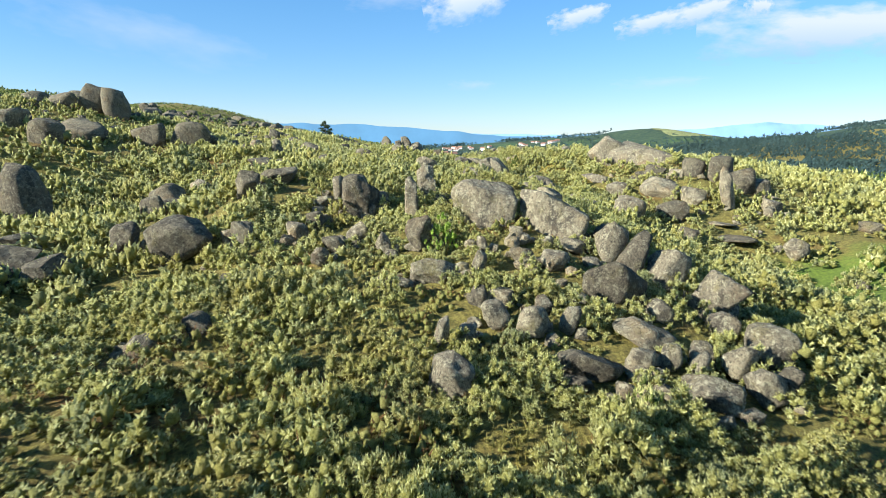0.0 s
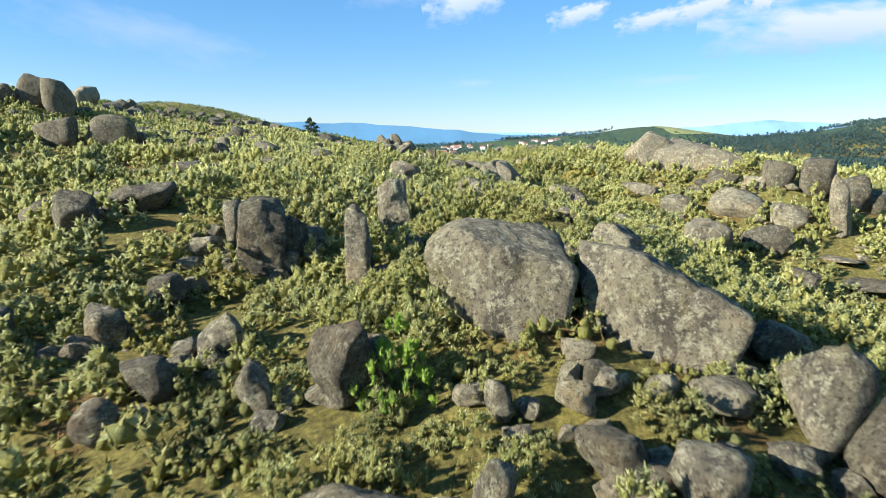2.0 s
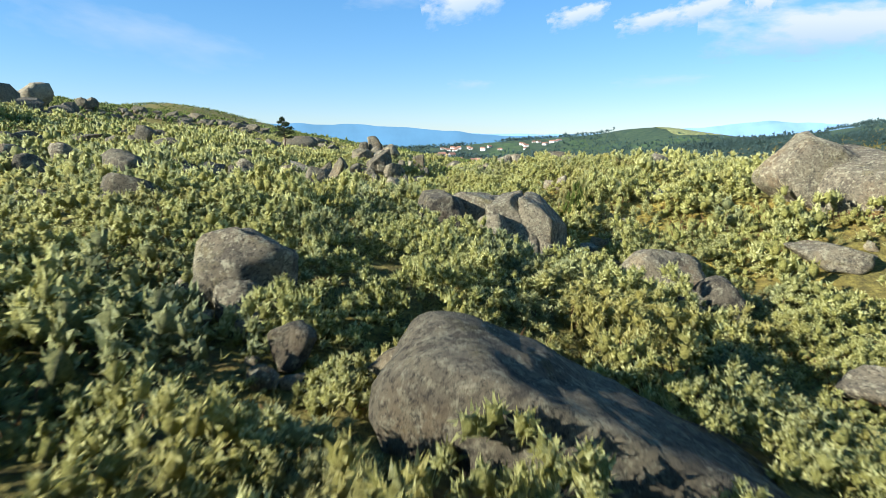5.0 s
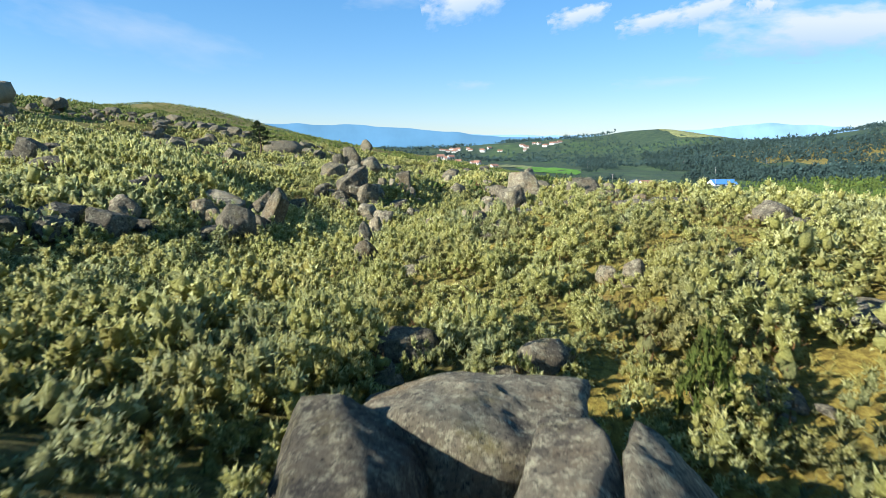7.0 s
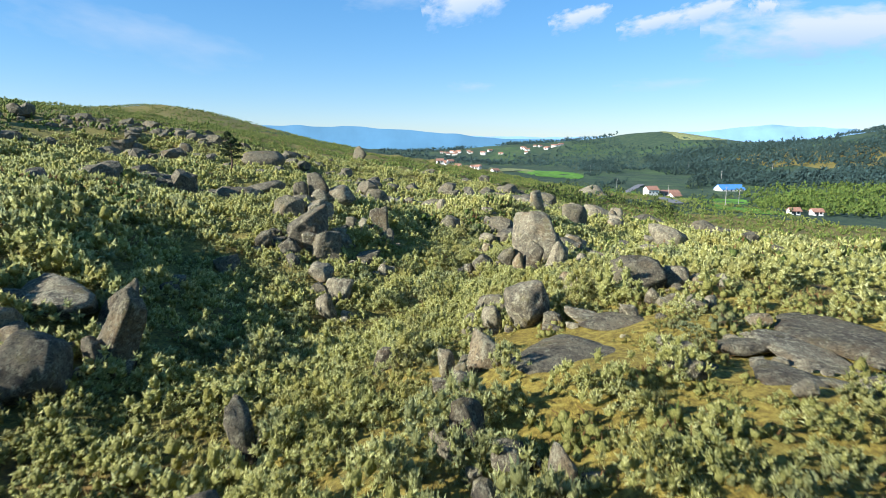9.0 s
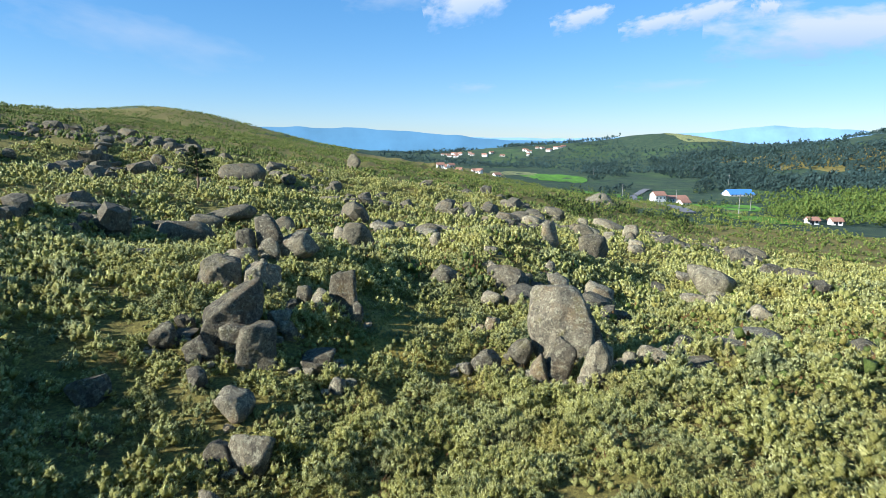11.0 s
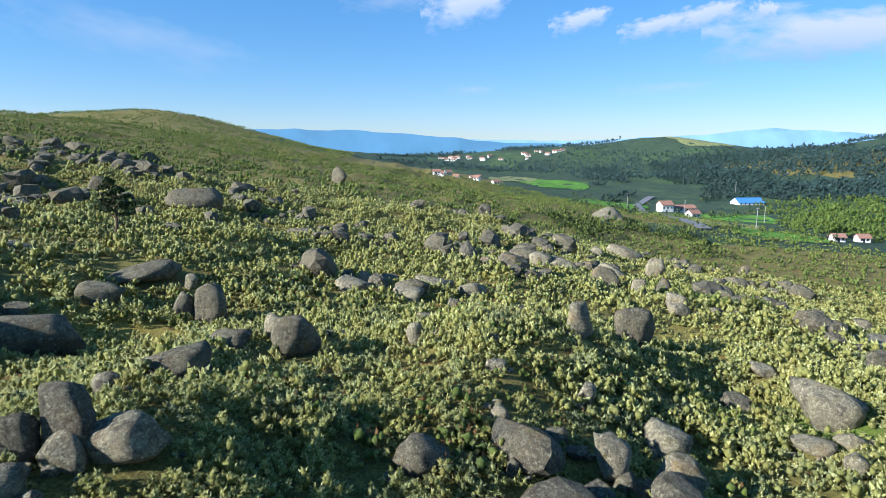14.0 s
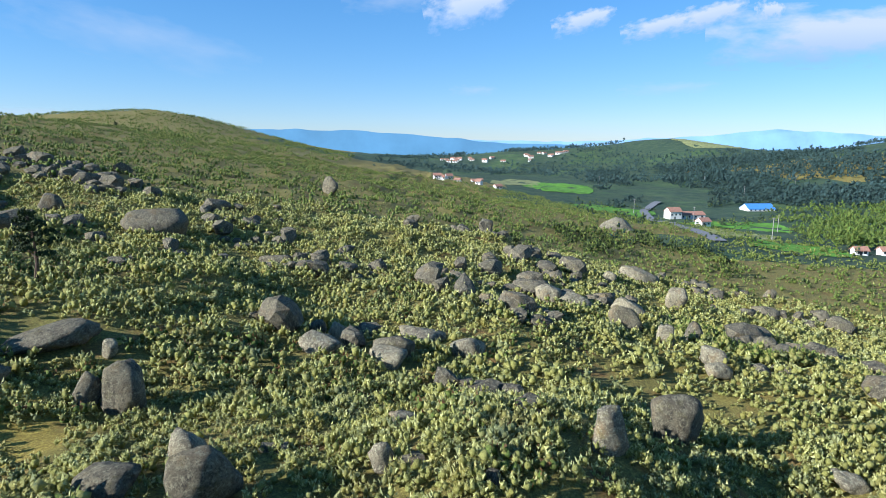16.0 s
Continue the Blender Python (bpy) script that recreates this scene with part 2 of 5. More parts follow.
# smaller swells of the ground
SWELLS_SOUTH = [(-76, 124, 20, 4.2), (0, 30, 15, 0.91), (50, 80, 30, 0.67), (-30, 50, 15, -2.88), (-7, 85, 8, -0.88), (-17, 25, 8, -1.3), (-12, 40, 8, 1.26), (-50, 70, 15, 2.43), (-40, 90, 15, -1.3), (-2, 55, 8, 0.84), (8, 60, 8, -0.94), (23, 60, 8, 1.57), (3, 70, 8, 0.37), (-17, 60, 8, 0.78), (33, 50, 8, -0.62)]
SWELLS_NORTH = [(-7, 135, 8, 2.51), (28, 155, 8, -1.73), (-30, 110, 15, 1.86), (-70, 160, 30, 2.77), (3, 115, 8, -1.34), (10, 180, 15, -2.47), (-90, 260, 30, 2.92), (-90, 220, 30, -4.21), (10, 160, 15, 0.81), (60, 190, 15, 1.82), (33, 175, 8, -1.62), (-22, 140, 8, -1.29), (120, 280, 60, 1.9), (0, 320, 60, 2.19), (-12, 110, 8, -1.84), (-12, 100, 8, 0.64), (33, 160, 8, -1.93), (50, 150, 15, 1.77), (33, 140, 8, -0.97), (-7, 120, 8, 0.72), (-7, 155, 8, 0.99), (23, 165, 8, 1.1), (18, 95, 8, 0.9), (-40, 130, 15, 0.89)]
SWELLS_NORTH_LOW = [(8, 140, 8, 0.74), (70, 260, 30, -1.17), (-50, 260, 30, 1.28), (23, 145, 8, -1.27), (3, 130, 8, -0.61), (-20, 220, 15, -1.01), (-20, 200, 15, 1.08), (-7, 175, 8, -0.64), (-22, 105, 8, 1.29), (8, 110, 8, -1.25)]
# hills of the distance: x, y, radius across, radius along, height
HILLS = [(-620, 1400, 230, 300, 42), (900, 960, 330, 420, 84), (500, 1420, 150, 260, 48), (330, 1500, 220, 180, 24), (230, 1800, 260, 160, 27),
         (160, 1560, 260, 200, 16), (900, 2300, 700, 400, 30)]


def land(x, y):
    """Height of the ground, without its small roughness."""
    x, y = np.asarray(x, float), np.asarray(y, float)
    edge = -60 - np.maximum(0, y - 400) * 0.22
    z = -40.25 + 78 / (1 + np.exp(np.clip((x - edge) / 110, -30, 30)))
    for cx, cy, r, h in KNOLLS_SOUTH + KNOLLS_NORTH + SWELLS_SOUTH + SWELLS_NORTH + SWELLS_NORTH_LOW:
        z = z + h * np.exp(-((x - cx) ** 2 + (y - cy) ** 2) / r**2)
    for cx, cy, rx, ry, h in HILLS:
        z = z + h * np.exp(-(((x - cx) / rx) ** 2) - ((y - cy) / ry) ** 2)
    z = z - 7 * np.exp(-(((x - 190) / 110) ** 2) - ((y - 560) / 120) ** 2)
    far = np.clip((np.hypot(x, y - 60) - 250) / 300, 0, 1)
    rugged = np.clip((y - 122) / 30, 0, 1) * np.clip((60 - x) / 40, 0.25, 1)
    z = z + rugged * (0.85 * waves(x, y, 12, 6) + 0.5 * waves(x, y, 5.5, 7)) * (1 + np.clip((y - 200) / 200, 0, 2))
    return z + far * (3.0 * waves(x, y, 130, 3) + 1.5 * waves(x, y, 50, 4))


def ground_at(x, y):
    return land(x, y) + 0.24 * waves(x, y, 3.1, 1) + 0.13 * waves(x, y, 1.3, 2)


def graded(lo, a, b, hi, fine, growth):
    """Steps that are fine from a to b and widen towards lo and hi."""
    out = list(np.arange(a, b, fine))
    s, v = fine, out[-1]
    while v < hi:
        s *= growth
        v += s
        out.append(v)
    s, v = fine, a
    while v > lo:
        s *= growth
        v -= s
        out.insert(0, v)
    return np.array(out)


def mesh_object(name, verts, faces, mats, smooth=False, indices=None, parent=None):
    me = bpy.data.meshes.new(name)
    verts, faces = np.asarray(verts, np.float32), np.asarray(faces, np.int32)
    n, k = faces.shape
    me.vertices.add(len(verts))
    me.vertices.foreach_set("co", verts.ravel())
    me.loops.add(n * k)
    me.loops.foreach_set("vertex_index", faces.ravel())
    me.polygons.add(n)
    me.polygons.foreach_set("loop_start", np.arange(0, n * k, k, dtype=np.int32))
    for m in mats:
        me.materials.append(m)
    if indices is not None:
        me.polygons.foreach_set("material_index", np.asarray(indices, np.int32))
    me.polygons.foreach_set("use_smooth", np.full(n, smooth, bool))
    me.update(calc_edges=True)
    ob = new(name, me)
    if parent is not None:
        ob.parent = parent
    return ob


def sheet(xs, ys, lift=0.0):
    gx, gy = np.meshgrid(xs, ys)
    z = ground_at(gx, gy) + lift
    nx, ny = len(xs), len(ys)
    i = np.arange(nx * ny).reshape(ny, nx)
    f = np.stack([i[:-1, :-1], i[:-1, 1:], i[1:, 1:], i[1:, :-1]], -1).reshape(-1, 4)
    return np.stack([gx, gy, z], -1).reshape(-1, 3), f


ground_v, ground_f = sheet(graded(-4700, -26, 36, 4700, 0.65, 1.07), graded(-500, 4, 140, 4800, 0.65, 1.045))
mid = ground_v[ground_f].mean(1)
low_land = (mid[:, 1] > 330) & (mid[:, 2] < -27 + 3 * waves(mid[:, 0], mid[:, 1], 40, 61)) | (np.hypot(mid[:, 0], mid[:, 1]) > 1150) & (mid[:, 0] > -330)
tagged(mesh_object("ground", ground_v, ground_f, [GROUND, VALLEY], smooth=True, indices=low_land), "stony hillside heath with dry grass and brown soil", "ground", kind="structure")


# ---- boulders ----
BOULDERS = []


def ball(level):
    bm = bmesh.new()
    bmesh.ops.create_icosphere(bm, subdivisions=level, radius=1)
    v = np.array([p.co[:] for p in bm.verts])
    f = np.array([[p.index for p in q.verts] for q in bm.faces])
    bm.free()
    return v / np.linalg.norm(v, axis=1)[:, None], f


BALLS = {n: ball(n) for n in (1, 2, 3, 4, 5)}


def weather(p, s, size, amp):
    """Roughen a form: hollows and knobs of that size."""
    q = np.array([noise.noise(Vector(o / size + s)) for o in p])
    return p + p / np.linalg.norm(p, axis=1)[:, None] * (amp * q)[:, None]


def rock_form(rng, w, d, h, level, edge=None, facets=13):
    """A weathered granite block: worn flat faces that meet in rounded edges, resting on its base."""
    v, f = BALLS[level]
    n = np.concatenate([np.array([[1, 0, 0], [-1, 0, 0], [0, 1, 0], [0, -1, 0], [0, 0, 1], [0, 0, -1]]) + rng.normal(size=(6, 3)) * 0.26, rng.normal(size=(facets, 3)) * np.array([1, 1, 0.8])])
    n /= np.linalg.norm(n, axis=1)[:, None]
    far = np.concatenate([rng.uniform(0.78, 1.05, 6), rng.uniform(0.66, 1.08, facets)])
    k = rng.uniform(18, 44) if edge is None else edge
    r = ((np.maximum(v @ n.T, 0) / far) ** k).sum(1) ** (-1 / k)
    p = v * r[:, None]
    s = rng.uniform(0, 90, 3)
    for size, amp in ((0.9, 0.07), (0.4, 0.05), (0.17, 0.035)) + (((0.08, 0.016),) if level > 3 else ()):
        p = weather(p, s, size, amp)
    p = (p - (p.max(0) + p.min(0)) / 2) / np.ptp(p, axis=0) * 2
    return p * np.array([w / 2, d / 2, h / 2]) + np.array([0, 0, h / 2]), f


def boulder(x, y, w, d, h, turn=None, lean=None, label="", edge=None, top=None, dark=False, flat=False):
    """One boulder, sunk a little into the heath at x, y; top: the height of its crown, where known; lean: tilt in degrees."""
    rng = np.random.default_rng(int(abs(x * 131 + y * 977) * 10))
    level = 4 if w > 1.2 and y < 128 and abs(x - 3) < 20 else 3
    edge = rng.uniform(5, 8) if flat else edge
    turn = rng.uniform(-18, 18) if turn is None else turn
    lx, ly = (rng.uniform(-9, 9), rng.uniform(-9, 9)) if lean is None else lean
    floor = float(land(x, y))
    h = h * 1.1
    if top is not None:
        h = max(h, top - floor + 0.2 * h) if not flat else h
    v, f = rock_form(rng, w, d, h, level, edge)
    if h > 0.9:
        v = weather(v - np.array([0, 0, h / 2]), rng.uniform(0, 90, 3), 0.35, 0.035) + np.array([0, 0, h / 2])
    m = np.array(pose(0, 0, 0, lx, ly, turn).to_3x3())
    z = (v @ m.T)[:, 2]
    stand = floor - 0.18 * h - 0.05 * w if top is None else top - z.max()
    if stand + z.min() > floor - 0.12:
        stand = floor - 0.12 - z.min()
    # dark tone more often at left, as shade put into the rock colour
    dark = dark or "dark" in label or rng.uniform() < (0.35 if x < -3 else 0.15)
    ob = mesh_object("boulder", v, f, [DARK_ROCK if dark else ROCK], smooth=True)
    ob.matrix_world = pose(x, y, stand, lx, ly, turn)
    if not label:
        if flat or h < 0.45 * w:
            label = "flat weathered granite slab half sunk in the heath"
        elif h > 1.25 * w:
            label = "upright pale grey granite stone standing among broom"
        elif abs(ly) > 14:
            label = "tilted grey granite slab leaning on its neighbours"
        elif w > 3:
            label = "large rounded grey granite boulder with lichen"
        else:
            label = "rounded grey granite boulder among broom shrubs"
    tagged(ob, label, "boulder", "granite boulders on the heath")
    BOULDERS.append((x, y, w / 2, d / 2, h))
    return ob


def crag(x, y, z, depth, corners, label, turn=0, edge=26):
    """A great block with worn corners: its upright section round x, z, its depth and its turn."""
    rng = np.random.default_rng(int(abs(x * 131 + y * 977) * 10))
    v, f = BALLS[5]
    floor = float(land(x, y)) - 0.35 - z
    low = min(c[1] for c in corners)
    c = [np.array((a, min(b, floor) if b < 0.45 * low else b)) for a, b in corners]
    mid = sum(c) / len(c)
    n, far = [], []
    for a, b in zip(c, c[1:] + c[:1]):
        e = b - a
        m = np.array((e[1], -e[0])) / np.linalg.norm(e)
        t = m @ (a - mid)
        if abs(t) < 0.1:
            continue
        m, t = (m, t) if t > 0 else (-m, -t)
        if max(m @ (q - mid) for q in c) > t + 0.12:
            continue
        n.append((m[0], rng.uniform(-0.25, 0.25), m[1]))
        far.append(t)
    n += [(0.12, -1, 0.22), (-0.3, -1, -0.05), (0.1, 1, 0.2), (-0.2, 1, 0.1), (0.35, -0.8, 0.6), (-0.4, -0.8, 0.5)]
    far += [depth * 0.5, depth * 0.52, depth * 0.5, depth * 0.55, depth * 0.62, depth * 0.62]
    n = np.array(n)
    n /= np.linalg.norm(n, axis=1)[:, None]
    r = ((np.maximum(v @ n.T, 0) / np.array(far)) ** edge).sum(1) ** (-1 / edge)
    p = v * r[:, None]
    s = rng.uniform(0, 90, 3)
    for size, amp in ((1.1, 0.12), (0.45, 0.06), (0.2, 0.035), (0.09, 0.018)):
        p = weather(p, s, size, amp)
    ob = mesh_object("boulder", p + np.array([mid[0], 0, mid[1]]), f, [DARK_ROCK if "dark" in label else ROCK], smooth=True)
    ob.matrix_world = pose(x, y, z, 0, 0, turn)
    tagged(ob, label, "boulder", "granite boulders on the heath")
    BOULDERS.append((x, y, float(np.ptp(p[:, 0])) / 2, depth / 2, float(np.ptp(p[:, 2]))))
    return ob


# the split boulder, the standing slabs beyond it, the great domes
crag(1.99, 28.96, -3.45, 2.4, [(-1.59, 1.0), (-1.04, 1.38), (-0.26, 1.4), (1.49, 0.84), (1.59, 0.27), (1.41, -0.8), (0.35, -1.4), (-0.94, -0.63)], "large split granite boulder with pale lichen", -6)
crag(5.37, 28.36, -3.93, 2.4, [(-1.66, 1.43), (-0.5, 1.36), (1.66, 0.34), (1.08, -1.43), (0.01, -0.94), (-1.64, -0.08)], "slanting half of a split granite boulder", -25)
crag(-5.36, 35.56, -2.85, 1.4, [(-0.84, -0.79), (-0.6, 0.5), (0.0, 0.79), (0.61, 0.71), (0.84, 0.13), (0.7, -0.79)], "upright dark granite slab among broom", 20)
crag(-1.82, 33.98, -2.94, 1.2, [(-0.4, -0.77), (-0.39, 0.52), (-0.1, 0.77), (0.26, 0.29), (0.4, -0.74)], "narrow upright granite stone crusted with pale lichen", 10)
crag(-1.09, 38.40, -2.63, 1.0, [(-0.46, -0.97), (-0.57, 0.66), (-0.21, 0.97), (0.4, 0.85), (0.57, -0.05), (0.48, -0.92)], "upright pale cracked granite slab among broom", 14)
crag(3.85, 46.84, -3.56, 2.6, [(-2.45, 0.93), (-1.93, 1.3), (-1.15, 1.26), (0.17, 0.65), (2.45, -0.29), (0.76, -1.3), (-1.93, -1.08)], "broad smooth dark granite slab", -9)
crag(2.31, 42.92, -2.80, 0.8, [(-0.44, -0.63), (-0.32, 0.43), (0.02, 0.63), (0.36, 0.31), (0.44, -0.53)], "pointed pale granite stone before flat slab", -4)
crag(21.88, 64.50, -3.24, 5.5, [(-3.61, 1.1), (-3.33, 2.41), (-0.72, 2.66), (2.64, 1.66), (3.61, 0.19), (2.3, -2.37), (-0.25, -2.66), (-2.33, -2.35)], "huge domed granite boulder with warm stains", -31)
crag(2.13, 62.64, -2.53, 2.6, [(-0.89, -0.14), (-0.66, 0.55), (-0.0, 0.65), (0.65, 0.26), (0.89, -0.29), (0.07, -0.65), (-0.74, -0.65)], "dark rounded block of a cracked granite dome", 5)
crag(3.65, 64.24, -2.89, 2.6, [(-1.62, 0.44), (-0.58, 0.78), (0.52, 0.78), (1.62, 0.48), (1.43, -0.31), (0.43, -0.78), (-0.58, -0.43)], "middle block of a cracked granite dome", -3)
crag(4.70, 61.80, -3.07, 3.0, [(-0.79, 0.1), (-0.68, 0.97), (0.16, 1.2), (0.51, 0.84), (0.79, -1.2), (-0.13, -0.56)], "front block of a cracked granite dome", -11)
crag(5.76, 61.60, -3.09, 3.0, [(-0.7, 1.24), (-0.02, 0.94), (0.69, 0.17), (0.7, -1.24), (-0.26, -1.0)], "outer block of a cracked granite dome", -18)
# lower-left cluster: the shade it stands in is put into the dark tone
crag(-6.32, 117.51, -2.87, 2.4, [(-1.79, -1.7), (-1.24, 0.08), (0.56, 1.24), (1.71, 1.7), (1.79, 0.09), (0.33, -1.7)], "granite mass darkened for shade beside the boulder cluster", 30)
crag(-9.34, 124.24, -2.22, 2.2, [(-1.37, -1.03), (-0.86, 0.59), (0.28, 1.03), (1.37, 0.74), (1.25, -1.03)], "large rounded dark granite boulder of the cluster", 28)
crag(-6.67, 124.34, -2.48, 2.0, [(-1.23, -1.11), (-0.97, 0.52), (-0.03, 1.11), (1.23, 0.53), (1.13, -1.11)], "large rounded grey granite boulder of the cluster", 24)
crag(-4.47, 115.68, -4.05, 2.2, [(-1.13, -1.13), (-0.58, 0.87), (0.34, 1.13), (1.13, 0.98), (0.99, -1.13)], "massive dark granite boulder in the shade", 28)
crag(12.03, 119.46, -4.25, 2.6, [(-1.93, 0.04), (-1.62, 2.26), (0.07, 2.44), (1.23, 1.82), (1.93, -0.47), (1.89, -1.77), (0.06, -2.44), (-1.14, -1.52)], "tall granite crag with weathered pale faces", -15)
# boulders from south to north
boulder(0.0, 15.8, 1.33, 1.16, 1.02, lean=(0, 15), top=-5.93)
boulder(5.2, 16.1, 0.56, 0.47, 0.43, lean=(0, 10), top=-7.00)
boulder(7.0, 16.3, 0.45, 0.33, 0.35, lean=(0, 0), top=-7.23)
boulder(7.9, 16.4, 1.69, 1.31, 0.43, lean=(0, 14), top=-6.90)
boulder(9.7, 17.0, 1.32, 1.09, 0.63, lean=(0, 18), top=-6.88)
boulder(10.6, 17.3, 0.77, 0.70, 0.73, lean=(0, 15), top=-7.01)
boulder(4.5, 17.4, 2.26, 1.74, 0.53, lean=(0, 10), top=-6.37)
boulder(6.2, 17.8, 0.89, 0.73, 0.42, lean=(0, 18), top=-6.54)
boulder(8.1, 17.9, 0.55, 0.55, 0.58, lean=(0, 25), top=-6.74)
boulder(-9.7, 17.9, 1.05, 0.79, 0.70, lean=(0, 0), top=-6.19)
boulder(7.3, 18.1, 0.75, 0.65, 0.70, lean=(0, 10), top=-6.51)
boulder(-0.2, 18.2, 0.54, 0.54, 0.97, lean=(0, 12), top=-5.63)
boulder(9.4, 18.3, 1.07, 0.94, 0.65, lean=(0, 28), top=-6.55)
boulder(0.7, 18.6, 0.69, 0.57, 0.51, lean=(0, 10), top=-6.01)
boulder(8.6, 18.8, 0.97, 0.78, 0.48, lean=(0, 12), top=-6.65)
boulder(2.9, 19.2, 1.10, 0.96, 0.86, lean=(0, 15), top=-5.55)
boulder(10.9, 19.3, 1.73, 1.42, 0.78, lean=(0, 22), top=-6.30)
boulder(-8.4, 19.4, 1.15, 0.86, 0.86, lean=(0, 0), top=-5.86)
boulder(4.2, 19.6, 0.61, 0.61, 0.75, lean=(0, 20), top=-5.71)
boulder(1.9, 19.7, 0.96, 0.82, 0.80, lean=(0, -10), top=-5.52)
boulder(6.9, 19.7, 2.44, 1.67, 0.37, lean=(0, 22), top=-6.18)
boulder(3.6, 20.5, 0.66, 0.49, 0.71, lean=(0, 0), top=-5.56)
boulder(1.2, 20.9, 0.73, 0.63, 0.69, lean=(0, 10), top=-5.27)
boulder(2.1, 21.0, 1.21, 0.94, 0.57, lean=(0, 5), top=-5.45)
boulder(10.4, 21.2, 1.24, 1.00, 0.60, lean=(0, 10), top=-6.36)
boulder(8.0, 21.2, 1.10, 0.90, 0.52, lean=(0, 15), top=-5.89)
boulder(6.2, 22.2, 2.59, 1.78, 0.74, lean=(0, 32), top=-4.52)
boulder(10.4, 22.9, 1.61, 1.46, 1.08, lean=(0, 32), top=-5.09)
boulder(-0.6, 23.0, 1.76, 1.37, 0.68, lean=(0, 8), top=-4.72)
boulder(1.3, 23.5, 0.57, 0.57, 0.68, lean=(0, 20), top=-4.47)
boulder(4.4, 23.7, 1.12, 0.93, 0.56, lean=(0, 20), top=-4.50)
boulder(3.3, 24.3, 1.21, 0.96, 0.43, lean=(0, 15), top=-4.43)
boulder(9.3, 24.6, 1.79, 1.49, 0.88, lean=(0, 28), top=-4.59)
boulder(7.7, 25.0, 1.10, 1.10, 1.84, lean=(0, 35), top=-3.86)
boulder(1.7, 25.4, 0.50, 0.37, 0.52, lean=(0, 0), top=-4.18)
boulder(3.0, 25.6, 0.83, 0.65, 0.24, lean=(0, 20), top=-4.24)
boulder(6.8, 25.6, 1.17, 1.17, 1.42, lean=(0, 28), top=-3.54)
boulder(5.7, 26.0, 1.34, 1.03, 0.31, lean=(0, 10), top=-4.37)
boulder(-5.6, 26.2, 0.86, 0.65, 0.66, lean=(0, 0), top=-4.85)
boulder(3.5, 26.2, 0.61, 0.50, 0.36, lean=(0, 10), top=-4.13)
boulder(-1.2, 26.3, 1.39, 1.13, 1.31, lean=(0, 5), top=-3.39, dark=True)
boulder(-2.7, 26.3, 0.80, 0.60, 0.88, lean=(0, 0), top=-4.17)
boulder(-5.1, 27.3, 1.09, 0.86, 0.66, lean=(0, -5), top=-4.55)
boulder(8.0, 28.6, 1.87, 1.23, 0.39, lean=(0, 28), top=-4.05)
boulder(-4.3, 29.0, 1.22, 0.96, 0.85, lean=(0, 5), top=-4.02)
boulder(-12.9, 29.5, 3.58, 2.62, 1.03, lean=(0, -28), top=-3.84, dark=True)
boulder(-10.3, 29.8, 1.25, 0.93, 1.41, lean=(0, 0), top=-4.15)
boulder(-7.6, 30.1, 1.31, 0.98, 0.95, lean=(0, 0), top=-4.24)
boulder(-16.9, 31.3, 1.61, 1.34, 1.39, lean=(0, -8), top=-4.39, dark=True)
boulder(-7.2, 32.6, 1.17, 0.88, 0.84, lean=(0, 0), top=-3.98)
boulder(5.8, 33.7, 1.71, 1.25, 0.44, lean=(0, 25), top=-2.72)
boulder(-0.2, 35.2, 0.38, 0.28, 0.56, lean=(0, 0), top=-3.33)
boulder(0.2, 35.4, 0.57, 0.43, 0.60, lean=(0, 0), top=-3.18)
boulder(-4.4, 35.4, 0.72, 0.54, 0.64, lean=(0, 0), top=-3.92)
boulder(-7.3, 35.6, 1.23, 0.92, 0.77, lean=(0, 0), top=-3.40)
boulder(-6.6, 36.4, 0.79, 0.70, 1.69, lean=(0, 5), top=-2.23)
boulder(-11.8, 36.6, 1.84, 1.60, 1.23, lean=(0, -18), top=-1.91, dark=True)
boulder(-3.9, 36.8, 0.74, 0.65, 0.77, lean=(0, 10), top=-3.25)
boulder(-18.7, 38.1, 1.95, 1.46, 1.41, lean=(0, 0), top=-3.57)
boulder(-10.6, 38.7, 2.75, 2.10, 0.56, lean=(0, -15), top=-1.82, dark=True)
boulder(5.6, 38.8, 1.81, 1.00, 0.22, lean=(0, 30), top=-2.81)
boulder(25.4, 42.4, 1.83, 1.53, 0.91, lean=(0, 25), top=-7.16)
boulder(-32.0, 44.9, 3.90, 2.93, 4.67, lean=(0, 0), top=-1.80, dark=True)
boulder(23.2, 46.3, 3.14, 4.75, 0.38, lean=(0, 0), top=-7.48, flat=True)
boulder(15.3, 48.0, 2.56, 1.92, 2.04, lean=(0, 0), top=-4.54)
boulder(11.6, 48.1, 2.01, 1.53, 0.41, lean=(0, 15), top=-4.74)
boulder(-0.2, 48.4, 0.74, 0.61, 0.39, lean=(0, 15), top=-2.48)
boulder(-1.4, 50.8, 1.76, 1.32, 1.30, lean=(0, 0), top=-1.46)
boulder(28.6, 51.0, 1.80, 1.35, 1.39, lean=(0, 0), top=-4.99)
boulder(25.2, 51.4, 1.14, 1.14, 3.65, lean=(0, -10), top=-2.29)
boulder(11.6, 52.0, 1.83, 1.41, 0.44, lean=(0, 12), top=-4.76)
boulder(22.5, 52.4, 2.58, 1.93, 1.70, lean=(0, 0), top=-4.12)
boulder(20.0, 54.6, 3.91, 2.44, 1.42, lean=(0, 8), top=-3.39)
boulder(28.0, 55.3, 2.90, 2.18, 2.36, lean=(0, 0), top=-2.60)
boulder(16.5, 55.8, 2.17, 1.63, 1.34, lean=(0, 0), top=-3.95)
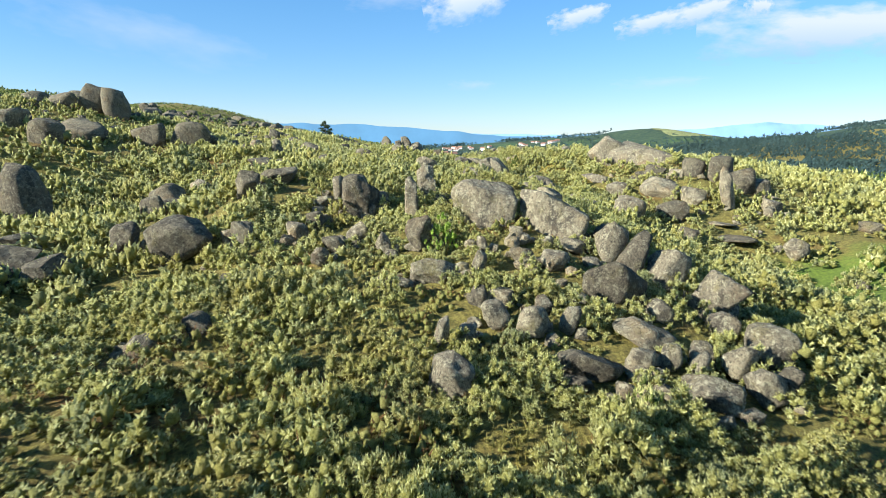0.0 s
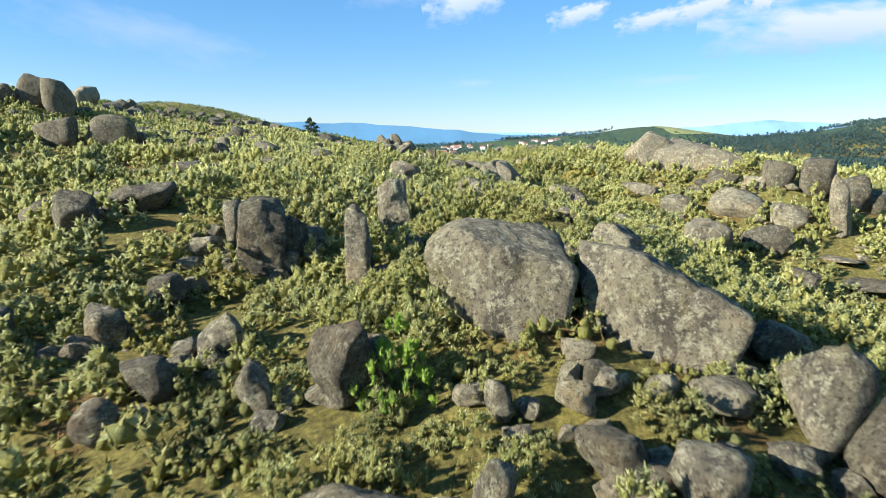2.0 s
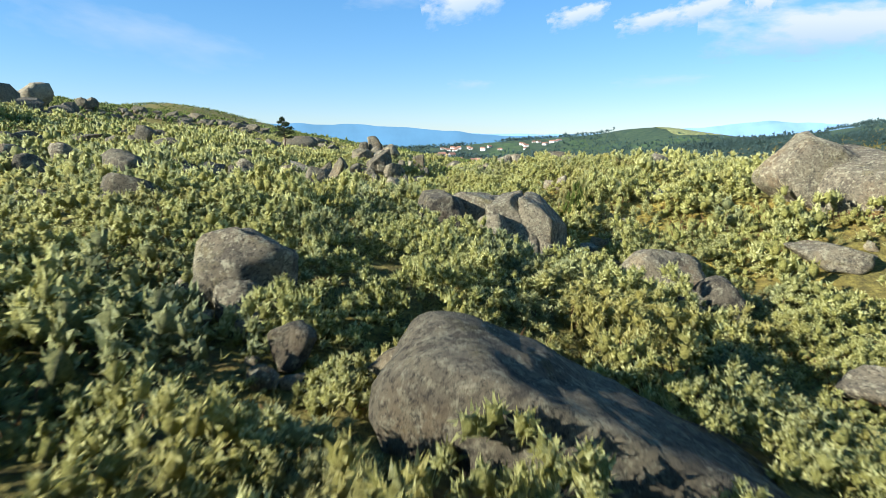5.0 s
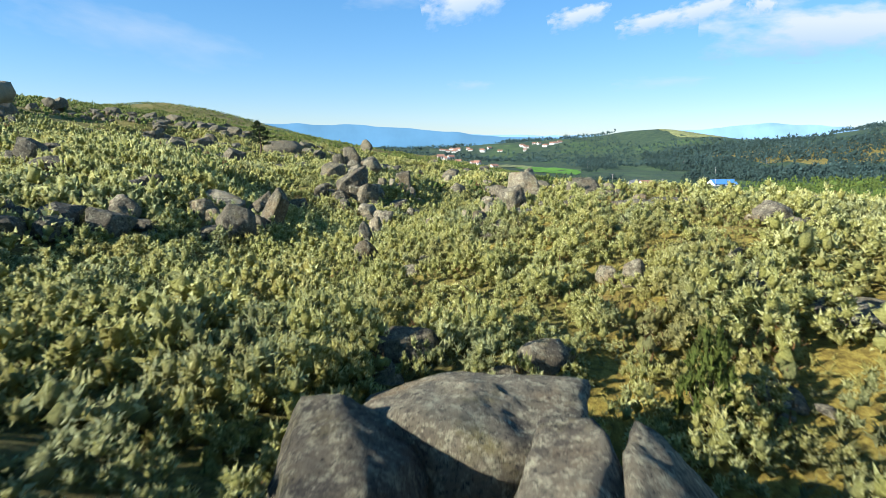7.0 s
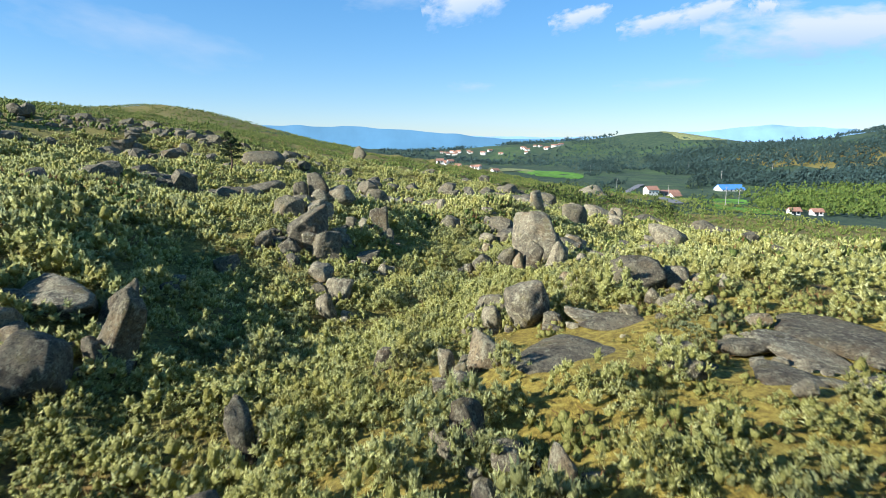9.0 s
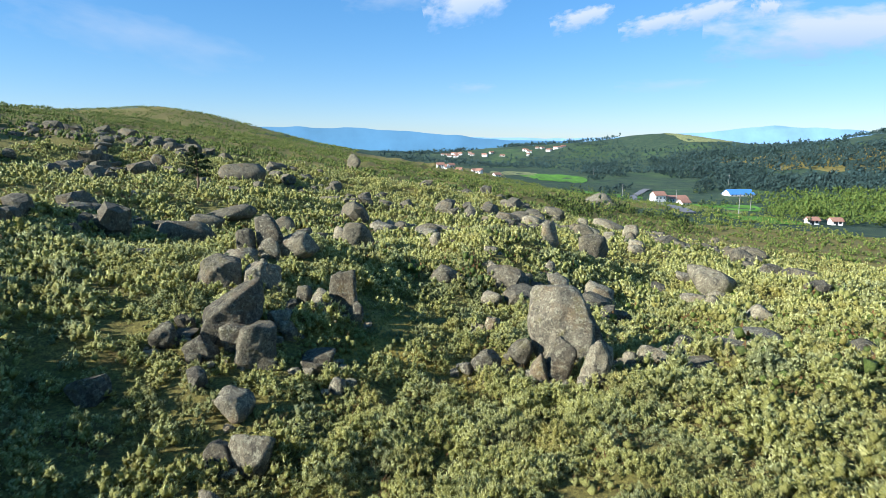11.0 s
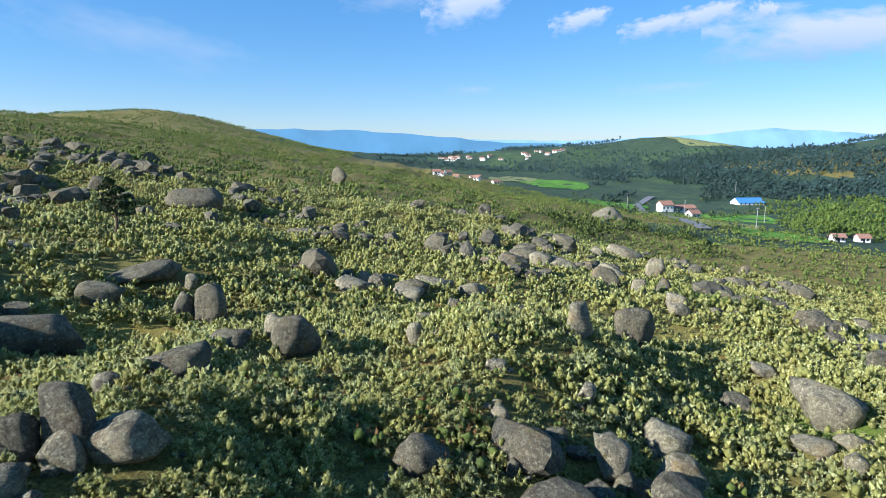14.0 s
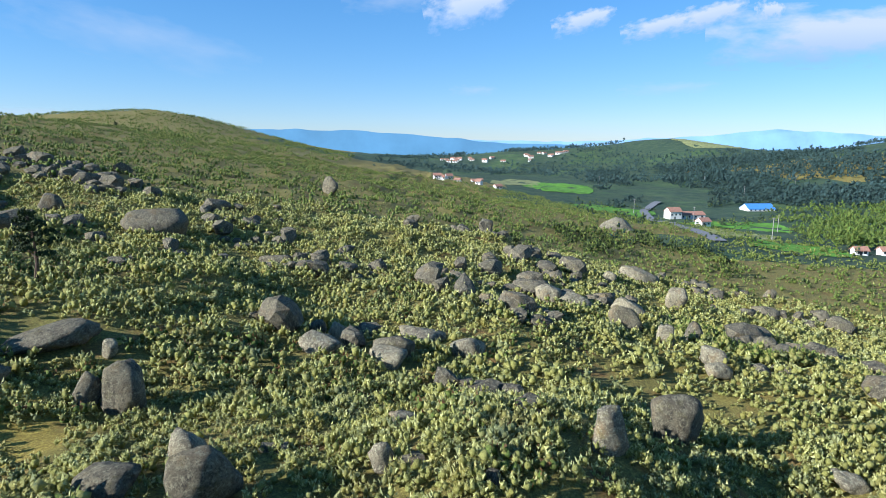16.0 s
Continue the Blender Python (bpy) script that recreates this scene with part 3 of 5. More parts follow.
boulder(-26.0, 55.8, 3.71, 2.93, 1.49, lean=(0, -10), top=-4.14, dark=True)
boulder(10.0, 56.8, 1.69, 1.37, 0.71, lean=(0, 18), top=-3.86)
boulder(26.5, 56.9, 2.68, 2.16, 2.42, lean=(0, 5), top=-1.54)
boulder(24.3, 57.7, 2.40, 1.80, 1.98, lean=(0, 0), top=-1.75)
boulder(-23.9, 58.4, 2.32, 1.74, 1.39, lean=(0, 0), top=-3.93)
boulder(-7.9, 59.0, 2.10, 1.63, 0.59, lean=(0, 12), top=-0.89, dark=True)
boulder(9.4, 59.8, 2.87, 2.19, 0.58, lean=(0, 15), top=-3.55)
boulder(15.4, 60.1, 3.11, 2.38, 0.65, lean=(0, 10), top=-3.44)
boulder(-11.7, 60.2, 2.00, 1.53, 0.56, lean=(0, -5), top=-1.55)
boulder(8.2, 61.8, 0.94, 0.68, 0.17, lean=(0, 20), top=-4.16)
boulder(7.6, 62.2, 0.88, 0.71, 0.32, lean=(0, 18), top=-3.81)
boulder(8.8, 63.6, 0.47, 0.41, 0.44, lean=(0, 10), top=-3.74)
boulder(-19.3, 64.4, 3.59, 2.73, 0.60, lean=(0, 8), top=-1.96, dark=True)
boulder(-44.0, 66.6, 4.08, 2.45, 3.05, lean=(0, 0), top=2.30, dark=True)
boulder(9.9, 67.3, 1.01, 1.54, 0.35, lean=(0, 10), top=-3.31, flat=True)
boulder(5.1, 67.9, 1.11, 0.92, 0.67, lean=(0, 12), top=-2.54)
boulder(2.3, 68.4, 1.43, 1.12, 0.56, lean=(0, 8), top=-2.52, dark=True)
boulder(13.5, 70.4, 2.43, 2.87, 0.35, lean=(0, 0), top=-2.50, flat=True)
boulder(-42.3, 70.4, 5.53, 3.32, 2.86, lean=(0, 0), top=2.45, dark=True)
boulder(-19.9, 72.0, 1.48, 1.24, 1.09, lean=(0, -10), top=-0.57)
boulder(8.7, 72.8, 0.77, 0.57, 0.84, lean=(0, 0), top=-1.88)
boulder(11.9, 73.0, 1.58, 2.30, 0.35, lean=(0, 0), top=-2.26, flat=True)
boulder(-35.9, 73.3, 4.20, 2.52, 2.74, lean=(0, 0), top=1.93, dark=True)
boulder(-31.7, 74.5, 5.88, 3.53, 3.17, lean=(0, 0), top=2.10, dark=True)
boulder(-17.0, 75.1, 2.73, 2.21, 1.18, lean=(0, 15), top=-0.38, dark=True)
boulder(-23.8, 75.6, 1.80, 1.35, 1.18, lean=(0, 0), top=-0.08)
boulder(-21.5, 77.4, 1.26, 1.10, 1.24, lean=(0, -10), top=-0.00)
boulder(2.5, 77.9, 0.60, 0.45, 0.51, lean=(0, 0), top=-2.77)
boulder(16.2, 79.2, 1.54, 1.21, 0.63, lean=(0, 8), top=-0.87)
boulder(6.6, 81.3, 0.54, 0.41, 0.83, lean=(0, 0), top=-1.51)
boulder(-0.1, 82.2, 1.06, 0.88, 0.82, lean=(0, -8), top=-2.93, dark=True)
boulder(5.7, 82.4, 0.72, 0.59, 0.42, lean=(0, 10), top=-2.03)
boulder(5.1, 83.9, 0.76, 0.65, 0.80, lean=(0, -8), top=-1.81)
boulder(-12.8, 84.3, 2.08, 1.56, 1.44, lean=(0, 0), top=-1.71)
boulder(12.7, 84.9, 1.56, 1.92, 0.35, lean=(0, 0), top=-1.60, dark=True, flat=True)
boulder(-0.4, 85.5, 0.79, 0.79, 1.38, lean=(0, -12), top=-2.56)
boulder(10.8, 86.1, 1.51, 0.90, 0.35, lean=(0, 0), top=-1.73, dark=True, flat=True)
boulder(-13.6, 87.1, 1.68, 1.34, 1.26, lean=(0, 5), top=-1.36)
boulder(12.9, 87.4, 1.71, 1.06, 0.35, lean=(0, 0), top=-1.68, dark=True, flat=True)
boulder(5.0, 87.6, 0.53, 0.40, 0.56, lean=(0, 0), top=-2.43)
boulder(8.5, 87.7, 3.97, 4.06, 0.48, lean=(0, 0), top=-2.14, dark=True, flat=True)
boulder(16.3, 88.0, 3.58, 5.00, 0.43, lean=(0, 0), top=-1.69, dark=True, flat=True)
boulder(5.7, 88.3, 1.05, 0.78, 1.14, lean=(0, 0), top=-1.70)
boulder(4.7, 88.4, 0.53, 0.47, 0.75, lean=(0, -8), top=-2.30)
boulder(-8.6, 88.9, 2.44, 2.04, 1.39, lean=(0, 15), top=-2.05, dark=True)
boulder(23.7, 90.3, 2.07, 1.59, 0.66, lean=(0, 5), top=-1.70)
boulder(2.6, 90.7, 1.10, 0.83, 0.88, lean=(0, 0), top=-3.05)
boulder(10.4, 91.0, 2.50, 1.96, 0.35, lean=(0, 0), top=-2.10, dark=True, flat=True)
boulder(13.6, 91.3, 0.53, 0.40, 0.50, lean=(0, 0), top=-1.38)
boulder(-11.5, 91.8, 1.52, 1.14, 1.13, lean=(0, 0), top=-2.02)
boulder(-7.9, 92.1, 1.49, 1.49, 2.67, lean=(0, 25), top=-1.39, dark=True)
boulder(-7.2, 92.6, 0.83, 0.62, 1.50, lean=(0, 0), top=-2.89, dark=True)
boulder(12.2, 92.8, 0.50, 0.37, 0.47, lean=(0, 0), top=-1.54)
boulder(8.0, 93.0, 1.66, 1.41, 0.99, lean=(0, -18), top=-1.31)
boulder(6.5, 93.6, 0.76, 0.65, 0.71, lean=(0, -10), top=-2.47)
boulder(5.7, 94.5, 0.93, 0.75, 0.51, lean=(0, -10), top=-3.03)
boulder(-9.5, 95.4, 1.42, 1.42, 1.58, lean=(0, 30), top=-1.91, dark=True)
boulder(-11.5, 95.6, 3.73, 2.85, 0.79, lean=(0, 8), top=-1.83)
boulder(15.2, 95.9, 1.03, 0.80, 0.28, lean=(0, 10), top=-1.64)
boulder(14.3, 95.9, 1.18, 0.94, 0.60, lean=(0, 8), top=-1.38)
boulder(12.6, 96.0, 2.38, 1.78, 1.24, lean=(0, 0), top=-1.04)
boulder(6.7, 96.3, 1.49, 1.19, 0.79, lean=(0, -8), top=-2.69)
boulder(10.8, 98.9, 2.15, 1.65, 0.60, lean=(0, 5), top=-2.32)
boulder(-2.2, 104.2, 1.49, 1.29, 1.44, lean=(0, -10), top=-4.62)
boulder(-2.0, 107.4, 1.99, 1.49, 1.50, lean=(0, 0), top=-4.54)
boulder(-4.0, 110.7, 1.74, 1.39, 0.80, lean=(0, 10), top=-4.36)
boulder(0.1, 113.9, 0.82, 0.61, 0.82, lean=(0, 0), top=-5.07)
boulder(-7.0, 115.2, 1.77, 1.33, 1.01, lean=(0, 0), top=-3.34, dark=True)
boulder(12.6, 115.3, 1.57, 1.57, 2.02, lean=(0, 20), top=-3.53)
boulder(-9.0, 115.6, 1.41, 1.05, 1.32, lean=(0, 0), top=-2.82)
boulder(10.9, 116.2, 1.46, 1.46, 2.18, lean=(0, 15), top=-3.72)
boulder(-1.3, 116.3, 1.86, 1.40, 0.83, lean=(0, 0), top=-4.48, dark=True)
boulder(18.7, 116.9, 3.14, 2.35, 0.94, lean=(0, 0), top=-5.12, dark=True)
boulder(15.4, 117.1, 1.20, 0.90, 1.00, lean=(0, 0), top=-4.83)
boulder(16.8, 117.6, 1.77, 1.32, 0.98, lean=(0, 0), top=-4.78)
boulder(-3.3, 117.9, 1.01, 0.76, 1.19, lean=(0, 0), top=-3.41)
boulder(7.6, 118.0, 1.71, 1.35, 1.17, lean=(0, 5), top=-5.15, dark=True)
boulder(-74.1, 118.7, 6.34, 4.13, 3.69, lean=(0, -10), top=8.98, dark=True)
boulder(-4.0, 118.8, 1.27, 0.95, 1.20, lean=(0, 0), top=-3.11)
boulder(9.2, 118.9, 1.36, 1.32, 1.24, lean=(0, 25), top=-4.67)
boulder(-64.7, 119.3, 5.34, 3.20, 4.85, lean=(0, 0), top=9.87, dark=True)
boulder(-81.3, 119.6, 6.41, 3.85, 4.45, lean=(0, 0), top=9.26, dark=True)
boulder(21.9, 119.7, 2.78, 2.13, 0.61, lean=(0, 10), top=-4.87)
boulder(19.6, 119.9, 1.96, 1.54, 0.80, lean=(0, 8), top=-5.03)
boulder(23.9, 120.0, 2.20, 1.69, 0.58, lean=(0, 6), top=-5.20)
boulder(-69.4, 120.4, 5.39, 3.23, 5.72, lean=(0, 0), top=10.79, dark=True)
boulder(13.6, 120.4, 1.47, 1.39, 2.32, lean=(0, 10), top=-3.69)
boulder(-6.5, 121.7, 1.03, 0.78, 0.98, lean=(0, 0), top=-2.47)
boulder(-2.4, 122.3, 1.32, 0.99, 1.67, lean=(0, 0), top=-2.80)
boulder(-0.3, 122.9, 0.95, 0.72, 1.31, lean=(0, 0), top=-3.73)
boulder(-3.6, 123.2, 1.09, 0.82, 1.33, lean=(0, 0), top=-2.75)
boulder(25.5, 123.4, 3.97, 2.42, 0.80, lean=(0, 6), top=-5.51)
boulder(-1.3, 124.4, 1.98, 1.48, 2.78, lean=(0, 0), top=-1.99, dark=True)
boulder(8.6, 125.4, 1.34, 1.00, 1.11, lean=(0, 0), top=-5.44)
boulder(14.0, 127.2, 3.80, 2.88, 0.83, lean=(0, 18), top=-5.18)
boulder(-9.6, 128.9, 2.56, 1.92, 1.30, lean=(0, 0), top=-1.34)
boulder(-9.9, 131.2, 1.45, 1.09, 2.03, lean=(0, 0), top=-0.22)
boulder(-8.2, 131.9, 2.47, 1.85, 2.94, lean=(0, 0), top=0.64)
boulder(-6.0, 132.1, 3.36, 2.56, 0.99, lean=(0, -25), top=-0.60)
boulder(15.7, 132.5, 2.59, 2.04, 1.09, lean=(0, 8), top=-6.28)
boulder(-19.3, 133.6, 2.56, 1.92, 0.77, lean=(0, 0), top=-2.28, dark=True)
boulder(9.1, 133.8, 1.78, 1.41, 0.71, lean=(0, 10), top=-5.81)
boulder(31.9, 134.9, 2.58, 2.02, 0.79, lean=(0, 15), top=-7.15)
boulder(5.3, 136.9, 2.94, 2.32, 1.14, lean=(0, 10), top=-4.34, dark=True)
boulder(10.2, 137.5, 0.82, 0.61, 0.82, lean=(0, 0), top=-5.80)
boulder(-10.0, 137.7, 1.31, 1.09, 0.94, lean=(0, -10), top=-1.29)
boulder(15.3, 139.3, 2.08, 1.82, 1.63, lean=(0, 15), top=-5.58)
boulder(19.6, 140.0, 2.62, 2.08, 0.91, lean=(0, 20), top=-7.01)
boulder(9.9, 142.3, 1.26, 0.94, 1.19, lean=(0, 0), top=-5.09)
boulder(31.6, 142.7, 1.56, 1.17, 1.42, lean=(0, 0), top=-8.40)
boulder(-9.6, 144.3, 4.38, 2.72, 1.32, lean=(0, -8), top=-2.20, dark=True)
boulder(20.8, 145.4, 3.16, 2.32, 0.64, lean=(0, 20), top=-7.87)
boulder(31.2, 146.2, 2.61, 1.99, 0.61, lean=(0, 5), top=-9.24)
boulder(33.8, 146.3, 2.37, 1.81, 0.68, lean=(0, 5), top=-8.94)
boulder(16.3, 148.2, 1.29, 1.12, 1.28, lean=(0, 10), top=-6.19)
boulder(10.3, 148.7, 1.50, 1.12, 1.50, lean=(0, 0), top=-4.64)
boulder(34.0, 150.8, 5.51, 3.30, 1.37, lean=(0, 22), top=-7.25)
boulder(-23.3, 150.8, 6.39, 3.92, 1.54, lean=(0, 8), top=-2.14, dark=True)
boulder(-9.5, 152.3, 3.59, 2.74, 0.65, lean=(0, -10), top=-3.81, dark=True)
boulder(-4.1, 152.4, 3.50, 2.85, 1.80, lean=(0, -12), top=-2.58, dark=True)
boulder(10.5, 153.3, 1.20, 0.90, 1.60, lean=(0, 0), top=-4.36)
boulder(-6.8, 156.0, 2.24, 1.68, 1.66, lean=(0, 0), top=-3.57)
boulder(4.3, 156.1, 1.62, 1.21, 1.24, lean=(0, 0), top=-4.27)
boulder(18.3, 158.6, 2.60, 1.95, 4.05, lean=(0, 0), top=-3.27)
boulder(26.2, 158.9, 1.48, 1.26, 0.93, lean=(0, 15), top=-9.34)
boulder(5.2, 161.8, 1.89, 1.41, 0.85, lean=(0, 0), top=-5.25)
boulder(37.7, 163.8, 2.93, 2.27, 0.88, lean=(0, 8), top=-10.88)
boulder(-27.3, 166.2, 4.68, 2.87, 0.97, lean=(0, 10), top=-3.42, dark=True)
boulder(25.5, 167.0, 4.74, 3.06, 2.44, lean=(0, 10), top=-6.17, dark=True)
boulder(-21.4, 173.7, 1.48, 1.11, 1.77, lean=(0, 0), top=-4.29)
boulder(-27.1, 174.5, 8.60, 5.23, 1.43, lean=(0, -8), top=-2.93, dark=True)
boulder(60.8, 180.2, 6.30, 9.53, 0.76, lean=(0, 0), top=-14.10, flat=True)
boulder(10.3, 185.7, 4.10, 2.54, 1.15, lean=(0, 10), top=-8.03)
boulder(38.3, 186.8, 3.74, 2.78, 0.81, lean=(0, 20), top=-11.08)
boulder(-4.0, 187.4, 2.18, 1.64, 1.89, lean=(0, 0), top=-6.88)
boulder(-6.5, 188.7, 2.22, 1.67, 1.47, lean=(0, 0), top=-7.10)
boulder(5.2, 189.0, 5.61, 3.41, 0.93, lean=(0, 8), top=-7.95)
boulder(39.8, 191.3, 3.83, 2.98, 1.06, lean=(0, 18), top=-10.95)
boulder(37.0, 199.1, 2.22, 1.67, 2.82, lean=(0, 0), top=-10.66)
boulder(41.7, 202.2, 2.50, 2.31, 2.55, lean=(0, 15), top=-11.21)
boulder(33.6, 207.4, 5.14, 3.17, 1.45, lean=(0, 22), top=-10.29)
boulder(37.5, 217.0, 6.05, 3.69, 1.39, lean=(0, 18), top=-11.61)
boulder(28.9, 217.0, 6.22, 3.79, 1.08, lean=(0, 12), top=-10.91)
boulder(24.3, 217.3, 4.23, 2.72, 1.91, lean=(0, 12), top=-9.79)
boulder(-42.6, 225.8, 10.73, 6.61, 2.80, lean=(0, 8), top=1.34, dark=True)
boulder(51.6, 233.7, 3.78, 2.57, 3.25, lean=(0, 10), top=-14.21)
boulder(-65.8, 234.1, 4.20, 2.52, 3.59, lean=(0, 0), top=3.24)
boulder(43.4, 249.5, 3.36, 2.74, 1.98, lean=(0, 10), top=-14.37)
boulder(55.1, 266.4, 10.01, 5.76, 1.51, lean=(0, 18), top=-16.54)
boulder(-30.2, 325.0, 6.34, 4.45, 5.02, lean=(0, -15), top=1.76)
boulder(-51.5, 70.1, 6.49, 4.87, 3.10)
boulder(-108.0, 164.6, 7.62, 5.72, 5.17)
boulder(-19.3, 166.6, 2.19, 1.64, 3.15)
boulder(-16.8, 166.8, 3.32, 2.49, 4.68)
boulder(-41.5, 175.6, 4.26, 3.20, 1.36)
boulder(2.1, 180.4, 4.13, 3.10, 1.62)
boulder(-4.6, 181.9, 4.61, 3.46, 1.96)
boulder(2.5, 182.7, 4.68, 3.51, 2.37)
boulder(-4.4, 183.0, 4.04, 3.03, 1.77)
boulder(-126.7, 212.2, 14.63, 10.97, 9.44)
boulder(-20.5, 222.2, 5.64, 4.23, 1.93)
boulder(-131.0, 237.0, 13.12, 9.84, 8.90)
boulder(80.3, 372.8, 15.15, 11.36, 5.62)


def companions():
    """Smaller boulders that lean against the larger ones."""
    pick = np.random.default_rng(23)
    for x, y, rw, rd, h in list(BOULDERS):
        if rw < 0.6 or y > 150 or pick.uniform() > 0.45:
            continue
        a, s = pick.uniform(0, 2 * math.pi), pick.uniform(0.45, 0.8)
        cx, cy = x + rw * 1.15 * math.cos(a), y + rd * 1.1 * math.sin(a)
        if abs(cx - 4 - 0.03 * cy) < 1.5 and h > 2:
            continue
        boulder(cx, cy, rw * 2 * s, rd * 2 * s, h * s * pick.uniform(0.6, 1.0))


companions()


# ---- shrubs ----
def clear_of_rocks(x, y, margin=0.02):
    ok = np.ones(len(x), bool)
    for bx, by, rw, rd, h in BOULDERS:
        ok &= ((x - bx) / (rw * 0.95 + margin)) ** 2 + ((y - by + 0.25) / (rd * 0.95 + margin + 0.15)) ** 2 > 1
    return ok


def puff_body(kind):
    bm = bmesh.new()
    if kind == 20:
        bmesh.ops.create_icosphere(bm, subdivisions=1, radius=1)
    else:
        for c in ((1, 0, 0), (0, 1, 0), (-1, 0, 0), (0, -1, 0), (0, 0, 1), (0, 0, -1)):
            bm.verts.new(c)
        bm.verts.ensure_lookup_table()
        for q in range(4):
            bm.faces.new((bm.verts[q], bm.verts[(q + 1) % 4], bm.verts[4]))
            bm.faces.new((bm.verts[(q + 1) % 4], bm.verts[q], bm.verts[5]))
    bm.verts.index_update()
    v, f = np.array([p.co[:] for p in bm.verts]), np.array([[p.index for p in q.verts] for q in bm.faces])
    bm.free()
    return v, f


PUFFS = {20: puff_body(20), 8: puff_body(8)}


def shrub_form(rng, tufts, kind, leaves, leaf, wide=0.6, tall=0.65, inner=0.12, slim=0.32, plump=1.2):
    """A bush of unit size: a dome of inner puffs, each beset with leafy sprigs. Returns vertices, triangles and a flag
    for the second colour.
    """
    pv, pf = PUFFS[kind]
    verts, faces, flags, count = [], [], [], 0
    for i in range(tufts):
        a, u = i * 2.4 + rng.uniform(-0.6, 0.6), math.sqrt((i + 0.5) / tufts)
        r = wide * u * rng.uniform(0.75, 1.15)
        top = tall * (1 - 0.8 * u**2.0) * rng.uniform(0.7, 1.25) + 0.06
        c = np.array([r * math.cos(a), r * math.sin(a), top])
        size = plump * rng.uniform(0.7, 1.3) * 0.52 * wide / math.sqrt(tufts)
        turn = Euler(rng.uniform(0, 6.28, 3)).to_matrix()
        v = (pv @ np.array(turn)) * rng.uniform(0.65, 1.1, (len(pv), 1)) * size * np.array([1, 1, 1.15]) + c
        verts.append(v)
        faces.append(pf + count)
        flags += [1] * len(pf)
        count += len(v)
        for _ in range(leaves):
            n = rng.normal(size=3) + np.array([0, 0, 0.6])
            n /= np.linalg.norm(n)
            e = np.cross(n, rng.normal(size=3))
            e /= np.linalg.norm(e)
            s = leaf * rng.uniform(0.7, 1.35)
            o = c + n * size * rng.uniform(0.75, 1.15)
            lie = np.cross(n, e)
            g = n * 0.75 + lie * rng.uniform(-0.9, 0.9) + rng.normal(size=3) * 0.25 + np.array([0, 0, 0.3])
            g /= np.linalg.norm(g)
            verts.append(np.array([o - e * s * slim - g * s * 0.3, o + e * s * slim - g * s * 0.3, o + g * s * 0.75]))
            faces.append(np.array([[count, count + 1, count + 2]]))
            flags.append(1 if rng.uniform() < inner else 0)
            count += 3
    return np.concatenate(verts), np.concatenate(faces), np.array(flags)


def scatter(name, places, forms, mats, rng, label, category, size=(0.8, 1.5), sink=0.08):
    """One mesh of many bushes standing at the given places."""
    verts, faces, flags, count = [], [], [], 0
    x, y = places
    z = ground_at(x, y)
    pick = rng.integers(0, len(forms), len(x))
    scale = rng.uniform(*size, len(x)) * (1 + 0.3 * waves(x, y, 6, 9))
    tall = scale * rng.uniform(0.7, 1.35, len(x))
    turn = rng.uniform(0, 2 * math.pi, len(x))
    for k, (v, f, flag) in enumerate(forms):
        at = np.nonzero(pick == k)[0]
        if not len(at):
            continue
        c, s, sc = np.cos(turn[at])[:, None], np.sin(turn[at])[:, None], scale[at][:, None]
        out = np.stack([(v[:, 0] * c - v[:, 1] * s) * sc + x[at][:, None], (v[:, 0] * s + v[:, 1] * c) * sc + y[at][:, None],
                        v[:, 2] * tall[at][:, None] + z[at][:, None] - sink], -1)
        verts.append(out.reshape(-1, 3))
        faces.append((f[None] + (np.arange(len(at)) * len(v))[:, None, None]).reshape(-1, 3) + count)
        flags.append(np.tile(flag, len(at)))
        count += len(at) * len(v)
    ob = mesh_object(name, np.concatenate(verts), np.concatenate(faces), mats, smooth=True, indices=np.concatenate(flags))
    return tagged(ob, label, category, kind="stuff")


def nearest_pass(x, y):
    """How near the flight passes to a place on the heath, roughly."""
    ahead = np.maximum(0, y - 124)
    side = np.abs(x - 4 - 0.03 * y)
    return np.where(y < 124, np.maximum(side * 1.5, 7), np.hypot(side, ahead + 8))


def fullness(x, y):
    """How closely the broom grows, 0 to 1."""
    k = 1.0 + 0.45 * waves(x, y, 7, 11) + 0.5 * waves(x, y, 2.6, 12)
    k -= 0.25 * np.clip((x - 22) / 20, 0, 1) * np.clip((y - 90) / 40, 0, 1)
    k -= 0.85 * np.exp(-(((x - 14) / 9) ** 2) - ((y - 86) / 15) ** 2)
    k -= 0.6 * np.exp(-(((x - 30) / 9) ** 2) - ((y - 38) / 7) ** 2)
    k -= 0.9 * np.exp(-(((x - 2) / 3.5) ** 2) - ((y - 123) / 10) ** 2) + 0.6 * np.exp(-(((x - 10.5) / 3) ** 2) - ((y - 66) / 6) ** 2)
    k -= 0.95 * np.exp(-(((x + 20) / 9) ** 2) - ((y - 160) / 5) ** 2)
    return np.clip(k, 0, 1)


rng = np.random.default_rng(5)


def sow(n, x0, x1, y0, y1, near, far, chance=None):
    x, y = rng.uniform(x0, x1, n), rng.uniform(y0, y1, n)
    d = nearest_pass(x, y)
    ok = (d >= near) & (d < far) & (rng.uniform(size=n) < (fullness(x, y) if chance is None else chance(x, y)))
    # only what lies ahead of the start and within the widest view
    ok &= (np.abs(x) < (y + 6) * 0.85 + 4)
    x, y = x[ok], y[ok]
    ok = clear_of_rocks(x, y)
    return x[ok], y[ok]


